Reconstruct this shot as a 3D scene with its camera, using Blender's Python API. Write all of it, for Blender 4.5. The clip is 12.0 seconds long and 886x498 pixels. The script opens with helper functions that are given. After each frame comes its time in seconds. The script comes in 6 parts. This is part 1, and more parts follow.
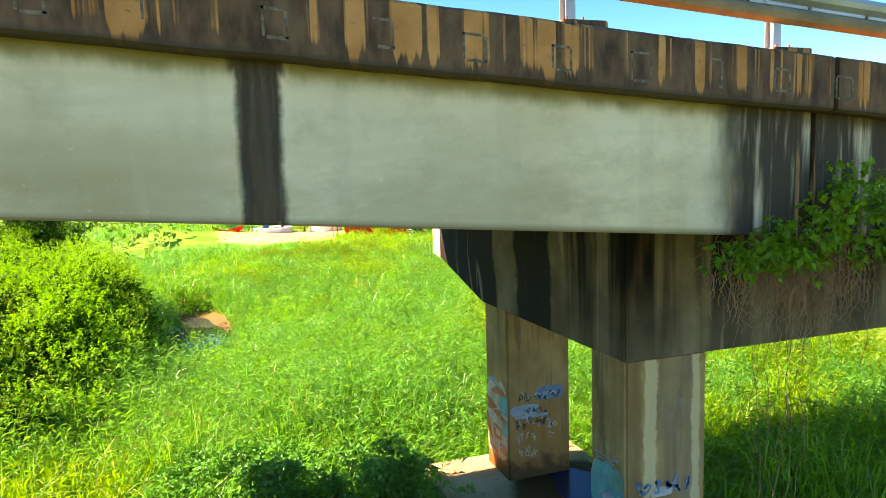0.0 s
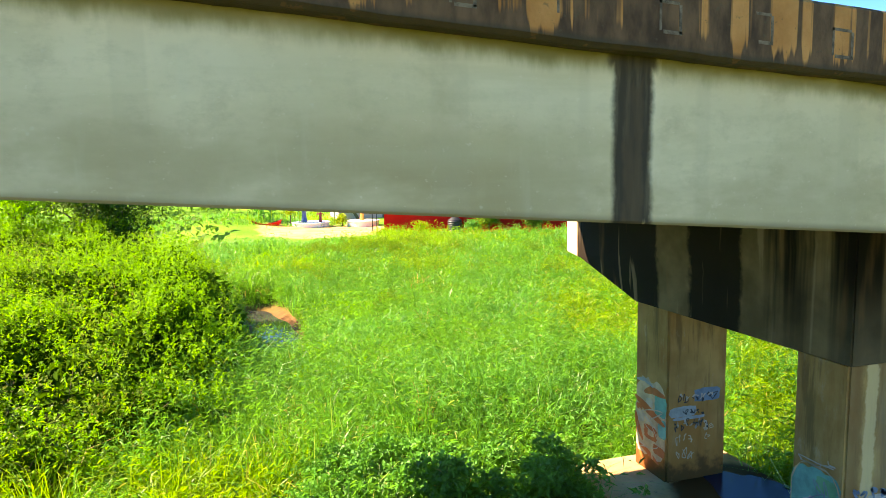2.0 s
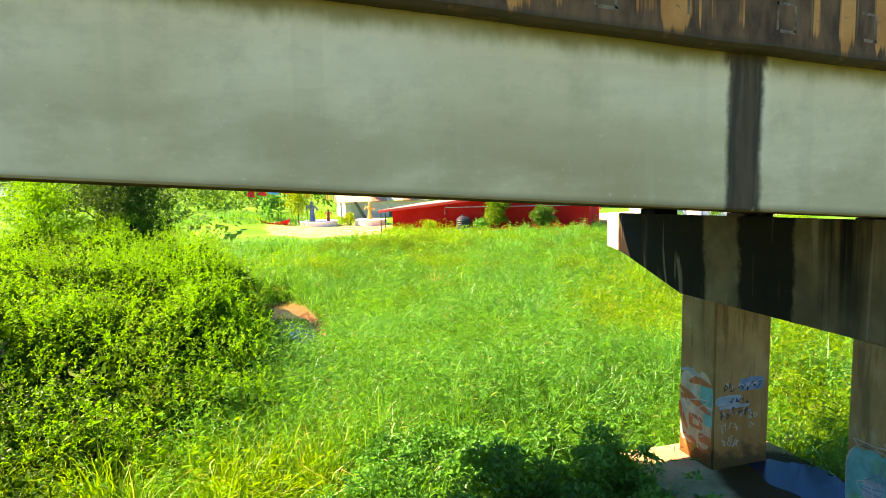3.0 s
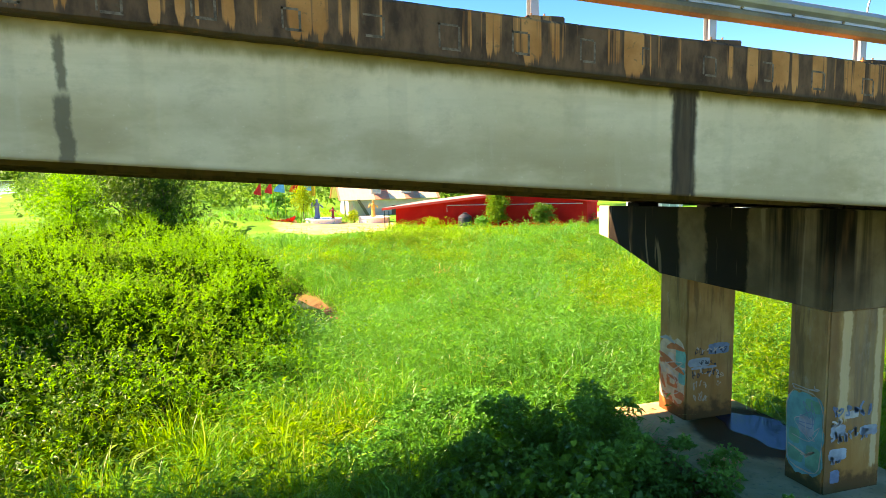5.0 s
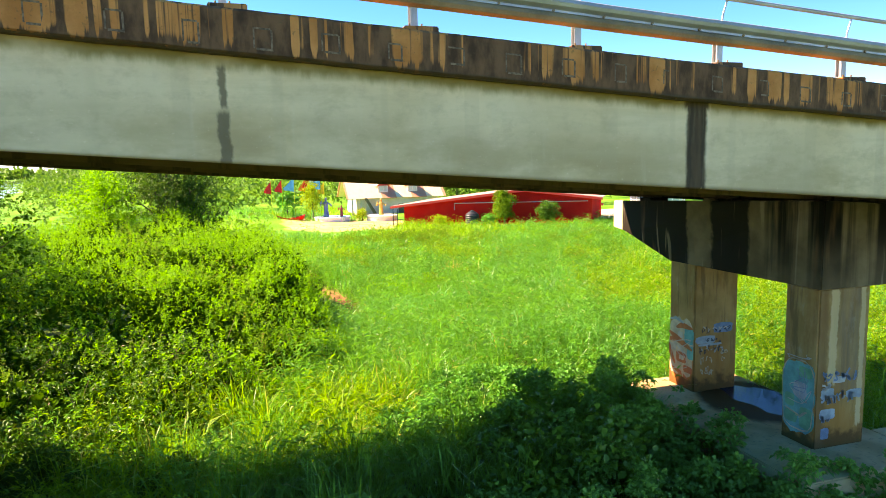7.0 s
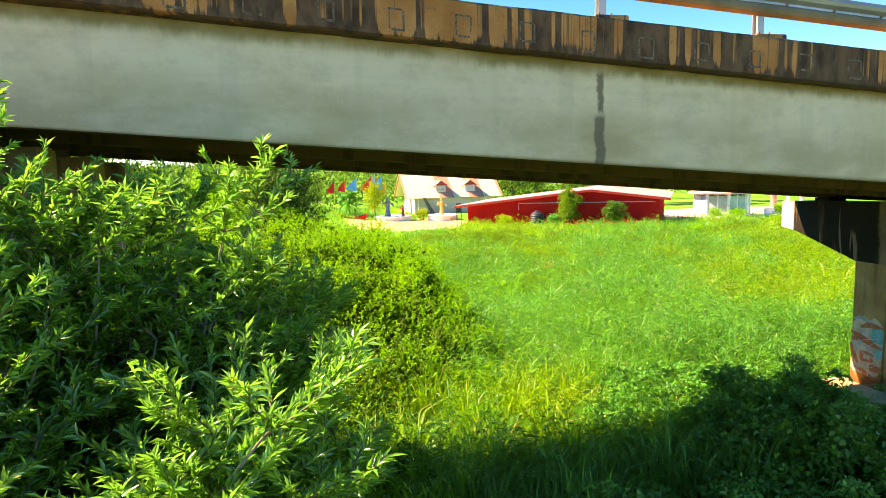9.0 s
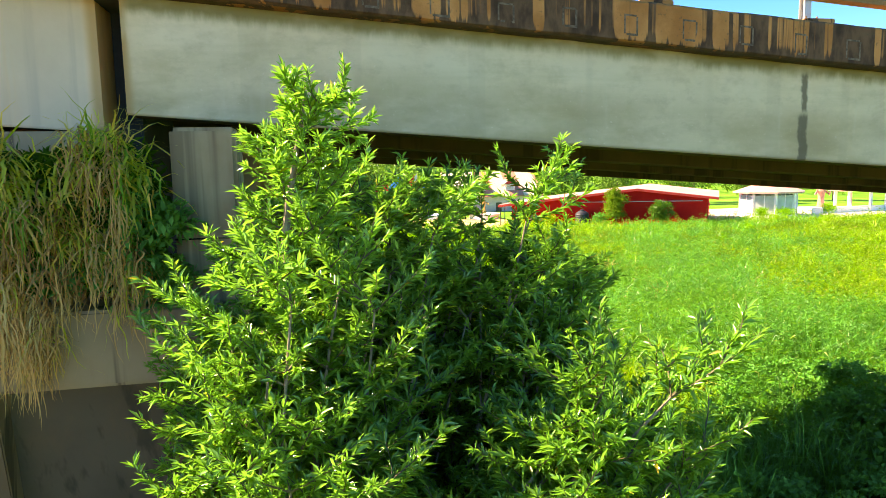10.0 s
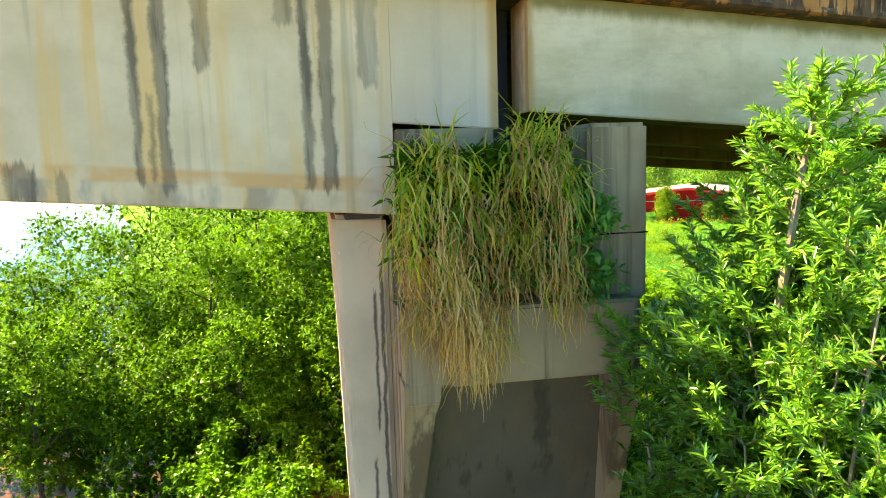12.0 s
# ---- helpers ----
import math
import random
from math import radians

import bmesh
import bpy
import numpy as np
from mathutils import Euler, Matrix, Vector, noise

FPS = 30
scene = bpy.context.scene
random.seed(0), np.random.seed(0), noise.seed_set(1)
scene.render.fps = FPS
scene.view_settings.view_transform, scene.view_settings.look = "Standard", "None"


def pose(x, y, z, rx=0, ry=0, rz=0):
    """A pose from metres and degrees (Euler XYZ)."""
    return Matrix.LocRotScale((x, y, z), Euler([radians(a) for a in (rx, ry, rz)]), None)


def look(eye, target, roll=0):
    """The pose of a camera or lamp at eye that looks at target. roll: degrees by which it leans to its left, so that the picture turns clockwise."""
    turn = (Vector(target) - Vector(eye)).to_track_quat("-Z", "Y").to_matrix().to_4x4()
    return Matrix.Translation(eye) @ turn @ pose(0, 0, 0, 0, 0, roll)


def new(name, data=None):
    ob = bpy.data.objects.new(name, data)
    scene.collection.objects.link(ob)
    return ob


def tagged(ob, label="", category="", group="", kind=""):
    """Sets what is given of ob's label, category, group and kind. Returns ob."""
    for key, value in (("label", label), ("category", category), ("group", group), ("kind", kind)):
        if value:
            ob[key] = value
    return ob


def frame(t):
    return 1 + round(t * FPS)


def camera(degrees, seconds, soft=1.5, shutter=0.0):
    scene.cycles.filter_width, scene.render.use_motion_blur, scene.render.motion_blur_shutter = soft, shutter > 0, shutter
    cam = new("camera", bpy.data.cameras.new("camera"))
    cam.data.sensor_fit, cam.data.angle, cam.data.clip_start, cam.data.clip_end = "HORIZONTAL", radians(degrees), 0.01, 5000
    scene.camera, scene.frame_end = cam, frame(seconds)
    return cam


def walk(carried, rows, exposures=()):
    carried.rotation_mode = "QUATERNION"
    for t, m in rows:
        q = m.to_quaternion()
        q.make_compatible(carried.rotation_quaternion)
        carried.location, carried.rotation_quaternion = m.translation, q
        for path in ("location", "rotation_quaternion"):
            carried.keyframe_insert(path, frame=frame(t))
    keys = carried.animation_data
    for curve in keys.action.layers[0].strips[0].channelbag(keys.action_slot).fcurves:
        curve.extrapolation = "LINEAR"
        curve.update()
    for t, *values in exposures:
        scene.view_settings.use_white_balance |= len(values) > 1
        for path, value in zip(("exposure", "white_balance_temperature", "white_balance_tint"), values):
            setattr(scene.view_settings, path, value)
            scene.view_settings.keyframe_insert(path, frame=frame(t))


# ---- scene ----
cam = camera(65.9, 12.0, soft=0.6)
PATH = [
    (0, (-0.16, -5.169, 5.621), (0.47, -3.285, 5.39), -1.8),
    (0.5, (-0.996, -4.956, 5.674), (-0.393, -3.064, 5.437), -1.6),
    (1, (-1.493, -4.746, 5.684), (-0.908, -2.848, 5.444), -1.5),
    (1.5, (-1.956, -4.508, 5.693), (-1.373, -2.61, 5.453), -1.1),
    (2, (-2.532, -4.312, 5.693), (-1.956, -2.411, 5.453), -1.2),
    (2.5, (-3.149, -4.19, 5.674), (-2.579, -2.289, 5.431), -1.5),
    (3, (-3.543, -4.382, 5.648), (-2.97, -2.481, 5.407), -1.3),
    (3.5, (-3.781, -4.824, 5.645), (-3.207, -2.923, 5.405), -1.2),
    (5.5, (-4.936, -7.15, 5.659), (-4.36, -5.251, 5.414), -1.1),
    (6, (-5.199, -7.624, 5.673), (-4.624, -5.724, 5.426), -1.3),
    (6.5, (-5.473, -8.034, 5.662), (-4.897, -6.134, 5.414), -1.3),
    (7.5, (-6.6, -8.12, 5.695), (-6.034, -6.215, 5.449), -1.25),
    (8.5, (-8.635, -7.755, 5.738), (-8.096, -5.844, 5.494), -1.2),
    (9, (-9.828, -7.584, 5.767), (-9.353, -5.657, 5.522), -1.2),
    (9.5, (-10.967, -7.537, 5.772), (-10.535, -5.6, 5.525), -1.1),
    (10, (-12.199, -7.6, 5.777), (-11.8, -5.656, 5.532), -1.2),
    (10.5, (-13.435, -7.546, 5.767), (-13.069, -5.594, 5.527), -1.5),
    (11, (-14.659, -7.382, 5.807), (-14.321, -5.426, 5.564), -1.5),
    (11.5, (-15.734, -7.106, 5.812), (-15.395, -5.15, 5.572), -1.6),
    (12, (-16.06, -6.89, 5.812), (-15.714, -4.935, 5.572), -1.7),
]
EXPOSURES = [(t, e, k, c) for t, e, k, c in ((0.0, 2.28, 10400.0, 29.0), (3.5, 2.12, 10400.0, 29.0), (9.5, 2.1, 10400.0, 29.0), (10.5, 2.34, 10700.0, 26.0), (11.2, 2.5, 10700.0, 25.0), (12.0, 2.52, 10700.0, 25.0))]
walk(cam, [(t, look(eye, target, roll)) for t, eye, target, roll in PATH], EXPOSURES)

# ---- light: a high sun behind the bridge and far to its left, clear sky ----
SUN = Vector((-1.0, 0.46, 1.0)).normalized()
world = bpy.data.worlds.new("world")
scene.world = world
world.use_nodes = True
wn = world.node_tree
sky = wn.nodes.new("ShaderNodeTexSky")
sky.sky_type, sky.sun_disc = "NISHITA", False
sky.sun_elevation = math.asin(SUN.z)
sky.sun_rotation = math.atan2(SUN.x, SUN.y)
sky.air_density, sky.dust_density, sky.ozone_density = 0.45, 0.03, 2.5
rich = wn.nodes.new("ShaderNodeHueSaturation")
rich.inputs["Saturation"].default_value = 1.36
wn.links.new(sky.outputs[0], rich.inputs["Color"])
wn.links.new(rich.outputs[0], wn.nodes["Background"].inputs[0])
wn.nodes["Background"].inputs[1].default_value = 0.15
sun = new("sun", bpy.data.lights.new("sun", "SUN"))
sun.data.energy, sun.data.angle, sun.data.color = 4.6, radians(0.53), (1.0, 0.95, 0.86)
sun.matrix_world = look(SUN * 100, (0, 0, 0))

# ---- material helpers ----
class Nodes:
    """Short hand for building one node material on world positions."""

    def __init__(self, name):
        self.mat = bpy.data.materials.new(name)
        self.mat.use_nodes = True
        self.t = self.mat.node_tree
        self.bsdf = self.t.nodes["Principled BSDF"]
        self.out = self.t.nodes["Material Output"]
        self.pos = self.t.nodes.new("ShaderNodeNewGeometry").outputs["Position"]
        sep = self.add("ShaderNodeSeparateXYZ", self.pos)
        self.x, self.y, self.z = sep.outputs

    def add(self, kind, *ins):
        n = self.t.nodes.new(kind)
        for i, v in enumerate(ins):
            self.put(n.inputs[i], v)
        return n

    def put(self, socket, v):
        if isinstance(v, bpy.types.NodeSocket):
            self.t.links.new(v, socket)
        elif v is not None:
            if isinstance(v, tuple) and len(v) == 3 and socket.type == "RGBA":
                v = (*v, 1)
            socket.default_value = v

    def m(self, op, a, b=None, clamp=False):
        n = self.t.nodes.new("ShaderNodeMath")
        n.operation, n.use_clamp = op, clamp
        self.put(n.inputs[0], a)
        if b is not None:
            self.put(n.inputs[1], b)
        return n.outputs[0]

    def ramp(self, v, lo, hi, to_lo=0.0, to_hi=1.0):
        n = self.t.nodes.new("ShaderNodeMapRange")
        n.interpolation_type = "SMOOTHSTEP"
        for i, a in enumerate((v, lo, hi, to_lo, to_hi)):
            self.put(n.inputs[i], a)
        return n.outputs[0]

    def noise(self, scale, detail=4, stretch=(1, 1, 1), rough=0.55, shift=(0, 0, 0)):
        mp = self.t.nodes.new("ShaderNodeMapping")
        self.put(mp.inputs["Vector"], self.pos)
        mp.inputs["Scale"].default_value = [s * scale for s in stretch]
        mp.inputs["Location"].default_value = shift
        n = self.t.nodes.new("ShaderNodeTexNoise")
        self.put(n.inputs["Vector"], mp.outputs[0])
        n.inputs["Scale"].default_value, n.inputs["Detail"].default_value, n.inputs["Roughness"].default_value = 1.0, detail, rough
        return n.outputs[0]

    def mix(self, f, a, b, blend="MIX"):
        n = self.t.nodes.new("ShaderNodeMix")
        n.data_type, n.blend_type = "RGBA", blend
        self.put(n.inputs[0], f)
        self.put(n.inputs[6], a)
        self.put(n.inputs[7], b)
        return n.outputs[2]

    def streak(self, x0, x1, z0, z1, wob=0.05, edge=0.03, seed=0.0, rag=0.25, along=None):
        """A vertical stain between x0 and x1, from z1 down to z0, with ragged sides."""
        x = self.x if along is None else along
        w = self.m("MULTIPLY", self.m("SUBTRACT", self.noise(5.0, 4, (0.8, 0.8, 0.7), 0.7, (seed, 0, seed)), 0.5), wob * 4)
        xx = self.m("ADD", x, w)
        a = self.ramp(xx, x0 - edge, x0 + edge)
        b = self.ramp(xx, x1 - edge, x1 + edge, 1, 0)
        zz = self.m("ADD", self.z, self.m("MULTIPLY", self.m("SUBTRACT", self.noise(14.0, 3, (1, 1, 0.05), 0.6, (seed, 1, 0)), 0.5), rag * 2))
        c = self.ramp(zz, z0 - 0.04, z0 + 0.04)
        d = self.ramp(zz, z1 - 0.04, z1 + 0.04, 1, 0)
        return self.m("MULTIPLY", self.m("MULTIPLY", a, b), self.m("MULTIPLY", c, d))

    def bump(self, height, strength=0.3, distance=0.02):
        n = self.t.nodes.new("ShaderNodeBump")
        n.inputs["Strength"].default_value, n.inputs["Distance"].default_value = strength, distance
        self.put(n.inputs["Height"], height)
        self.put(self.bsdf.inputs["Normal"], n.outputs[0])

    def done(self, color, rough=0.8, metal=0.0, spec=0.5):
        self.put(self.bsdf.inputs["Base Color"], color)
        self.put(self.bsdf.inputs["Roughness"], rough)
        self.put(self.bsdf.inputs["Metallic"], metal)
        self.put(self.bsdf.inputs["Specular IOR Level"], spec)
        return self.mat


def plain(name, color, rough=0.7, metal=0.0, vary=0.25, scale=3.0):
    """A painted or cast surface with cloudy dirt and fine grain."""
    n = Nodes(name)
    big, fine = n.noise(scale, 5), n.noise(scale * 14, 3)
    dark = tuple(c * (1 - vary) for c in color)
    c = n.mix(n.ramp(big, 0.35, 0.7), dark, color)
    c = n.mix(n.ramp(fine, 0.4, 0.75, 0, vary * 0.6), c, tuple(min(1, c_ * 1.15 + 0.01) for c_ in color))
    n.bump(fine, 0.15, 0.01)
    return n.done(c, rough, metal)


def leafy(name, dark, light, shine=0.35, thin=0.35, dry=0.0, dry_color=(0.42, 0.3, 0.1), gloss=0.3, cool=None):
    """Leaves or blades: each island takes its own tone; light passes through."""
    n = Nodes(name)
    rnd = n.t.nodes["Geometry"].outputs["Random Per Island"]
    patch = n.noise(0.35, 3)
    small = n.noise(1.4, 3, (1, 1, 1), 0.55, (5, 2, 1))
    f = n.m("ADD", n.m("MULTIPLY", n.ramp(rnd, 0.05, 0.95), 0.5), n.m("MULTIPLY", n.ramp(patch, 0.35, 0.65), 0.22))
    f = n.m("ADD", f, n.m("MULTIPLY", n.ramp(small, 0.38, 0.62), 0.28))
    c = n.mix(f, dark, light)
    if cool:
        drift = n.m("ADD", n.noise(0.16, 3, (1, 1, 0), 0.5, (3, 1, 7)), n.m("MULTIPLY", n.m("SUBTRACT", rnd, 0.5), 0.25))
        c = n.mix(n.ramp(drift, 0.40, 0.62, 0, 0.85), c, n.mix(f, tuple(v * 0.45 for v in cool), cool))
    if dry:
        r2 = n.m("FRACT", n.m("MULTIPLY", rnd, 37.7))
        c = n.mix(n.ramp(r2, 1 - dry - 0.02, 1 - dry + 0.02), c, dry_color)
    n.done(c, shine, 0, gloss)
    tr = n.t.nodes.new("ShaderNodeBsdfTranslucent")
    n.put(tr.inputs[0], n.mix(0.5, c, (light[0] * 1.6, light[1] * 1.5, light[2])))
    ms = n.t.nodes.new("ShaderNodeMixShader")
    ms.inputs[0].default_value = thin
    n.t.links.new(n.bsdf.outputs[0], ms.inputs[1])
    n.t.links.new(tr.outputs[0], ms.inputs[2])
    n.t.links.new(ms.outputs[0], n.out.inputs[0])
    return n.mat


def zrel(n):
    """Height above the sloping line of the girder's foot."""
    return n.m("ADD", n.m("SUBTRACT", n.z, 5.27), n.m("MULTIPLY", n.x, 0.075))


# a yellowish cement that tints every weathered concrete
CEMENT = (1.24, 1.02, 0.82)


def make_girder_concrete():
    n = Nodes("girder_concrete")
    n.z = zrel(n)
    c = n.mix(n.ramp(n.noise(0.8, 5, (1, 1, 2.0)), 0.3, 0.7), (0.57, 0.515, 0.35), (0.70, 0.645, 0.48))
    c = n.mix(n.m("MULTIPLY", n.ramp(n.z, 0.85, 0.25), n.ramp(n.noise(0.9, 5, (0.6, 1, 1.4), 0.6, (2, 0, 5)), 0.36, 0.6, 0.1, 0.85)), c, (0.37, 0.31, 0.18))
    c = n.mix(n.ramp(n.noise(0.45, 2, (1, 0, 0), 0.5, (1, 0, 0)), 0.45, 0.55, 0, 0.25), c, (0.56, 0.56, 0.46))
    c = n.mix(n.ramp(n.noise(3.2, 6, (1, 1, 1.7), 0.7, (7, 3, 1)), 0.46, 0.7, 0, 0.45), c, (0.40, 0.355, 0.24))
    c = n.mix(n.ramp(n.noise(6.0, 5, (1, 1, 0.8), 0.7, (1, 8, 3)), 0.60, 0.72, 0, 0.35), c, (0.64, 0.60, 0.48))
    c = n.mix(n.m("MULTIPLY", n.ramp(n.z, 0.55, 0.95), n.ramp(n.noise(0.7, 4, (1, 1, 0.6), 0.55, (6, 0, 2)), 0.35, 0.6, 0.15, 0.6)), c, (0.68, 0.68, 0.56))
    outer = n.ramp(n.y, 0.4, 0.6, 1, 0)
    c = n.mix(n.ramp(n.noise(1.4, 4, (0.35, 1, 4.5)), 0.45, 0.75, 0, 0.45), c, (0.50, 0.47, 0.32))
    c = n.mix(n.ramp(n.noise(7, 3, (1, 1, 0.12)), 0.55, 0.8, 0, 0.3), c, (0.60, 0.60, 0.48))
    c = n.mix(n.ramp(n.noise(9, 2, (1, 1, 1), 0.5, (3, 3, 3)), 0.70, 0.76, 0, 0.4), c, (0.58, 0.58, 0.48))
    c = n.mix(n.ramp(n.noise(16, 3, (1, 1, 1.3), 0.6, (2, 5, 9)), 0.63, 0.72, 0, 0.35), c, (0.70, 0.68, 0.56))
    c = n.mix(n.ramp(n.noise(2.1, 1, (1, 0, 0), 0.4, (4, 0, 0)), 0.58, 0.62, 0, 0.16), c, (0.40, 0.38, 0.28))
    c = n.mix(n.ramp(n.noise(1.1, 5, (1, 1, 1.5), 0.65, (9, 4, 2)), 0.52, 0.66, 0, 0.45), c, (0.44, 0.40, 0.26))
    # algae under the kerb
    c = n.mix(n.m("MULTIPLY", n.ramp(n.m("ADD", n.z, n.m("MULTIPLY", n.noise(5.0, 4, (1, 1, 0.3), 0.65), 0.16)), 1.08, 1.22), n.ramp(n.noise(1.2, 4), 0.2, 0.55, 0.35, 0.95)), c, (0.20, 0.185, 0.075))
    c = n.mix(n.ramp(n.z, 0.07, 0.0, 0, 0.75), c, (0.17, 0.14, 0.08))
    # run-off stains
    black = n.streak(0.04, 0.36, -0.1, 1.4, 0.022, 0.03, 1.3)
    black = n.m("MULTIPLY", n.m("MAXIMUM", black, n.streak(0.0, 0.39, 1.08, 1.4, 0.02, 0.04, 2.0, 0.05)), outer)
    lime = n.streak(0.33, 0.43, 0.3, 1.15, 0.05, 0.02, 1.3)
    c = n.mix(n.m("MULTIPLY", lime, 0.3), c, (0.66, 0.64, 0.52))
    pale = n.m("MULTIPLY", black, n.ramp(n.noise(11, 4, (1, 1, 0.12)), 0.45, 0.75, 0.99, 0.84))
    c = n.mix(pale, c, (0.045, 0.038, 0.028))
    core = n.m("MULTIPLY", n.streak(0.12, 0.29, -0.1, 1.0, 0.025, 0.02, 1.3), n.ramp(n.noise(9, 4, (1, 1, 0.15), 0.6, (8, 0, 0)), 0.35, 0.6, 0.15, 0.85))
    c = n.mix(n.m("MULTIPLY", core, outer), c, (0.085, 0.062, 0.04))
    s2 = n.m("MAXIMUM", n.streak(-6.03, -5.95, 0.62, 1.08, 0.035, 0.02, 4.1, 0.05), n.streak(-6.06, -5.93, -0.1, 0.58, 0.035, 0.02, 4.1, 0.05))
    c = n.mix(n.m("MULTIPLY", n.m("MULTIPLY", s2, outer), 0.82), c, (0.11, 0.10, 0.07))
    # the dirty end above the pier
    end = n.ramp(n.m("ADD", n.x, n.m("MULTIPLY", n.noise(3, 4, (1, 1, 0.3)), 0.5)), 4.35, 4.75)
    end = n.m("MULTIPLY", end, outer)
    c = n.mix(n.m("MULTIPLY", end, n.ramp(n.noise(6, 4, (1, 1, 0.08)), 0.3, 0.52)), c, (0.05, 0.042, 0.03))
    c = n.mix(n.m("MULTIPLY", end, n.ramp(n.noise(8, 4, (1, 1, 0.08), 0.5, (5, 0, 0)), 0.62, 0.7, 0, 0.8)), c, (0.42, 0.24, 0.09))
    rust = n.m("MULTIPLY", n.ramp(n.x, -13.79, -13.89), n.ramp(n.noise(5, 3, (1, 1, 0.2)), 0.3, 0.6))
    c = n.mix(rust, c, (0.42, 0.29, 0.13))
    n.bump(n.noise(30, 4), 0.12, 0.01)
    return n.done(n.mix(1.0, c, CEMENT, "MULTIPLY"), 0.8, 0, 0.2)


def make_river_girder_concrete():
    n = Nodes("river_girder_concrete")
    n.z = n.m("SUBTRACT", zrel(n), 0.13)
    c = n.mix(n.ramp(n.noise(1.5, 5), 0.3, 0.7), (0.60, 0.53, 0.37), (0.72, 0.66, 0.50))
    c = n.mix(n.ramp(n.noise(4.0, 4, (1, 1, 0.06)), 0.48, 0.66, 0, 0.85), c, (0.72, 0.52, 0.24))
    c = n.mix(n.ramp(n.noise(5.5, 4, (1, 1, 0.05), 0.5, (9, 0, 0)), 0.55, 0.72, 0, 0.6), c, (0.36, 0.32, 0.24))
    band = n.m("MULTIPLY", n.ramp(n.z, -1.02, -0.97), n.ramp(n.z, -0.88, -0.82, 1, 0))
    c = n.mix(n.m("MULTIPLY", band, n.ramp(n.noise(2, 3), 0.3, 0.55, 0, 0.85)), c, (0.66, 0.40, 0.19))
    low = n.m("MULTIPLY", n.ramp(n.z, -0.96, -1.02), n.ramp(n.noise(3, 4, (1, 1, 0.4)), 0.45, 0.62, 0, 0.7))
    c = n.mix(low, c, (0.30, 0.28, 0.24))
    for i, (a, b, lo, hi, k) in enumerate(((-16.19, -16.09, -1.0, 1.3, 0.9), (-16.01, -15.87, -1.0, 1.3, 0.95), (-17.8, -17.72, -1.0, 1.3, 0.8),
                                           (-17.65, -17.6, -1.0, -0.2, 0.7), (-17.57, -17.45, -1.05, 1.3, 0.92), (-17.19, -17.04, 0.12, 1.3, 0.7),
                                           (-18.53, -18.42, -1.25, -0.95, 0.7), (-18.98, -18.7, -1.25, -0.9, 0.8), (-19.96, -19.82, -1.0, 1.2, 0.8),
                                           (-15.63, -15.42, 0.1, 1.3, 0.55), (-21.54, -21.26, -1.0, 1.2, 0.8), (-16.42, -16.24, 0.6, 1.3, 0.6))):
        s = n.streak(a, b, lo, hi, 0.035, 0.025, i * 2.37, 0.2)
        c = n.mix(n.m("MULTIPLY", s, n.ramp(n.noise(12, 3, (1, 1, 0.1)), 0.3, 0.6, k, k * 0.65)), c, (0.095, 0.088, 0.075))
    cool = n.m("MULTIPLY", n.ramp(n.x, -15.65, -15.2), n.ramp(n.x, -14.34, -14.26, 1, 0))
    c = n.mix(n.m("MULTIPLY", cool, 0.55), c, (0.52, 0.52, 0.45))
    c = n.mix(n.m("MULTIPLY", n.ramp(n.x, -14.32, -14.22), 0.8), c, (0.45, 0.30, 0.13))
    n.bump(n.noise(25, 4), 0.15, 0.01)
    return n.done(n.mix(1.0, c, CEMENT, "MULTIPLY"), 0.88, 0, 0.1)


def make_kerb_concrete():
    n = Nodes("kerb_concrete")
    n.z = zrel(n)
    tan = n.mix(n.ramp(n.noise(2.5, 5), 0.3, 0.7), (0.40, 0.155, 0.048), (0.58, 0.265, 0.10))
    wash = n.noise(4.2, 4, (1, 1, 0.02), 0.6)
    fringe = n.noise(9.0, 3, (1, 1, 0.025), 0.6, (7, 0, 0))
    drop = n.m("ADD", n.m("MULTIPLY", wash, 0.85), n.m("MULTIPLY", fringe, 0.38))
    drop = n.m("ADD", drop, n.m("MULTIPLY", n.m("SUBTRACT", n.noise(0.7, 2, (1, 1, 0.02), 0.5, (3, 1, 0)), 0.5), 0.35))
    level = n.ramp(n.z, 1.16, 1.36, 0.085, 0.0)
    dark = n.ramp(n.m("ADD", drop, level), 0.588, 0.625)
    black = n.mix(n.ramp(n.noise(7, 4, (1, 1, 0.4)), 0.3, 0.7), (0.060, 0.036, 0.023), (0.17, 0.098, 0.058))
    c = n.mix(dark, tan, black)
    c = n.mix(n.ramp(n.noise(22, 3), 0.62, 0.72, 0, 0.5), c, (0.10, 0.08, 0.05))
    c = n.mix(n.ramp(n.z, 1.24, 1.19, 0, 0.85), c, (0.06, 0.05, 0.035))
    n.bump(n.noise(35, 4), 0.4, 0.015)
    return n.done(n.mix(1.0, c, CEMENT, "MULTIPLY"), 0.9, 0, 0.2)


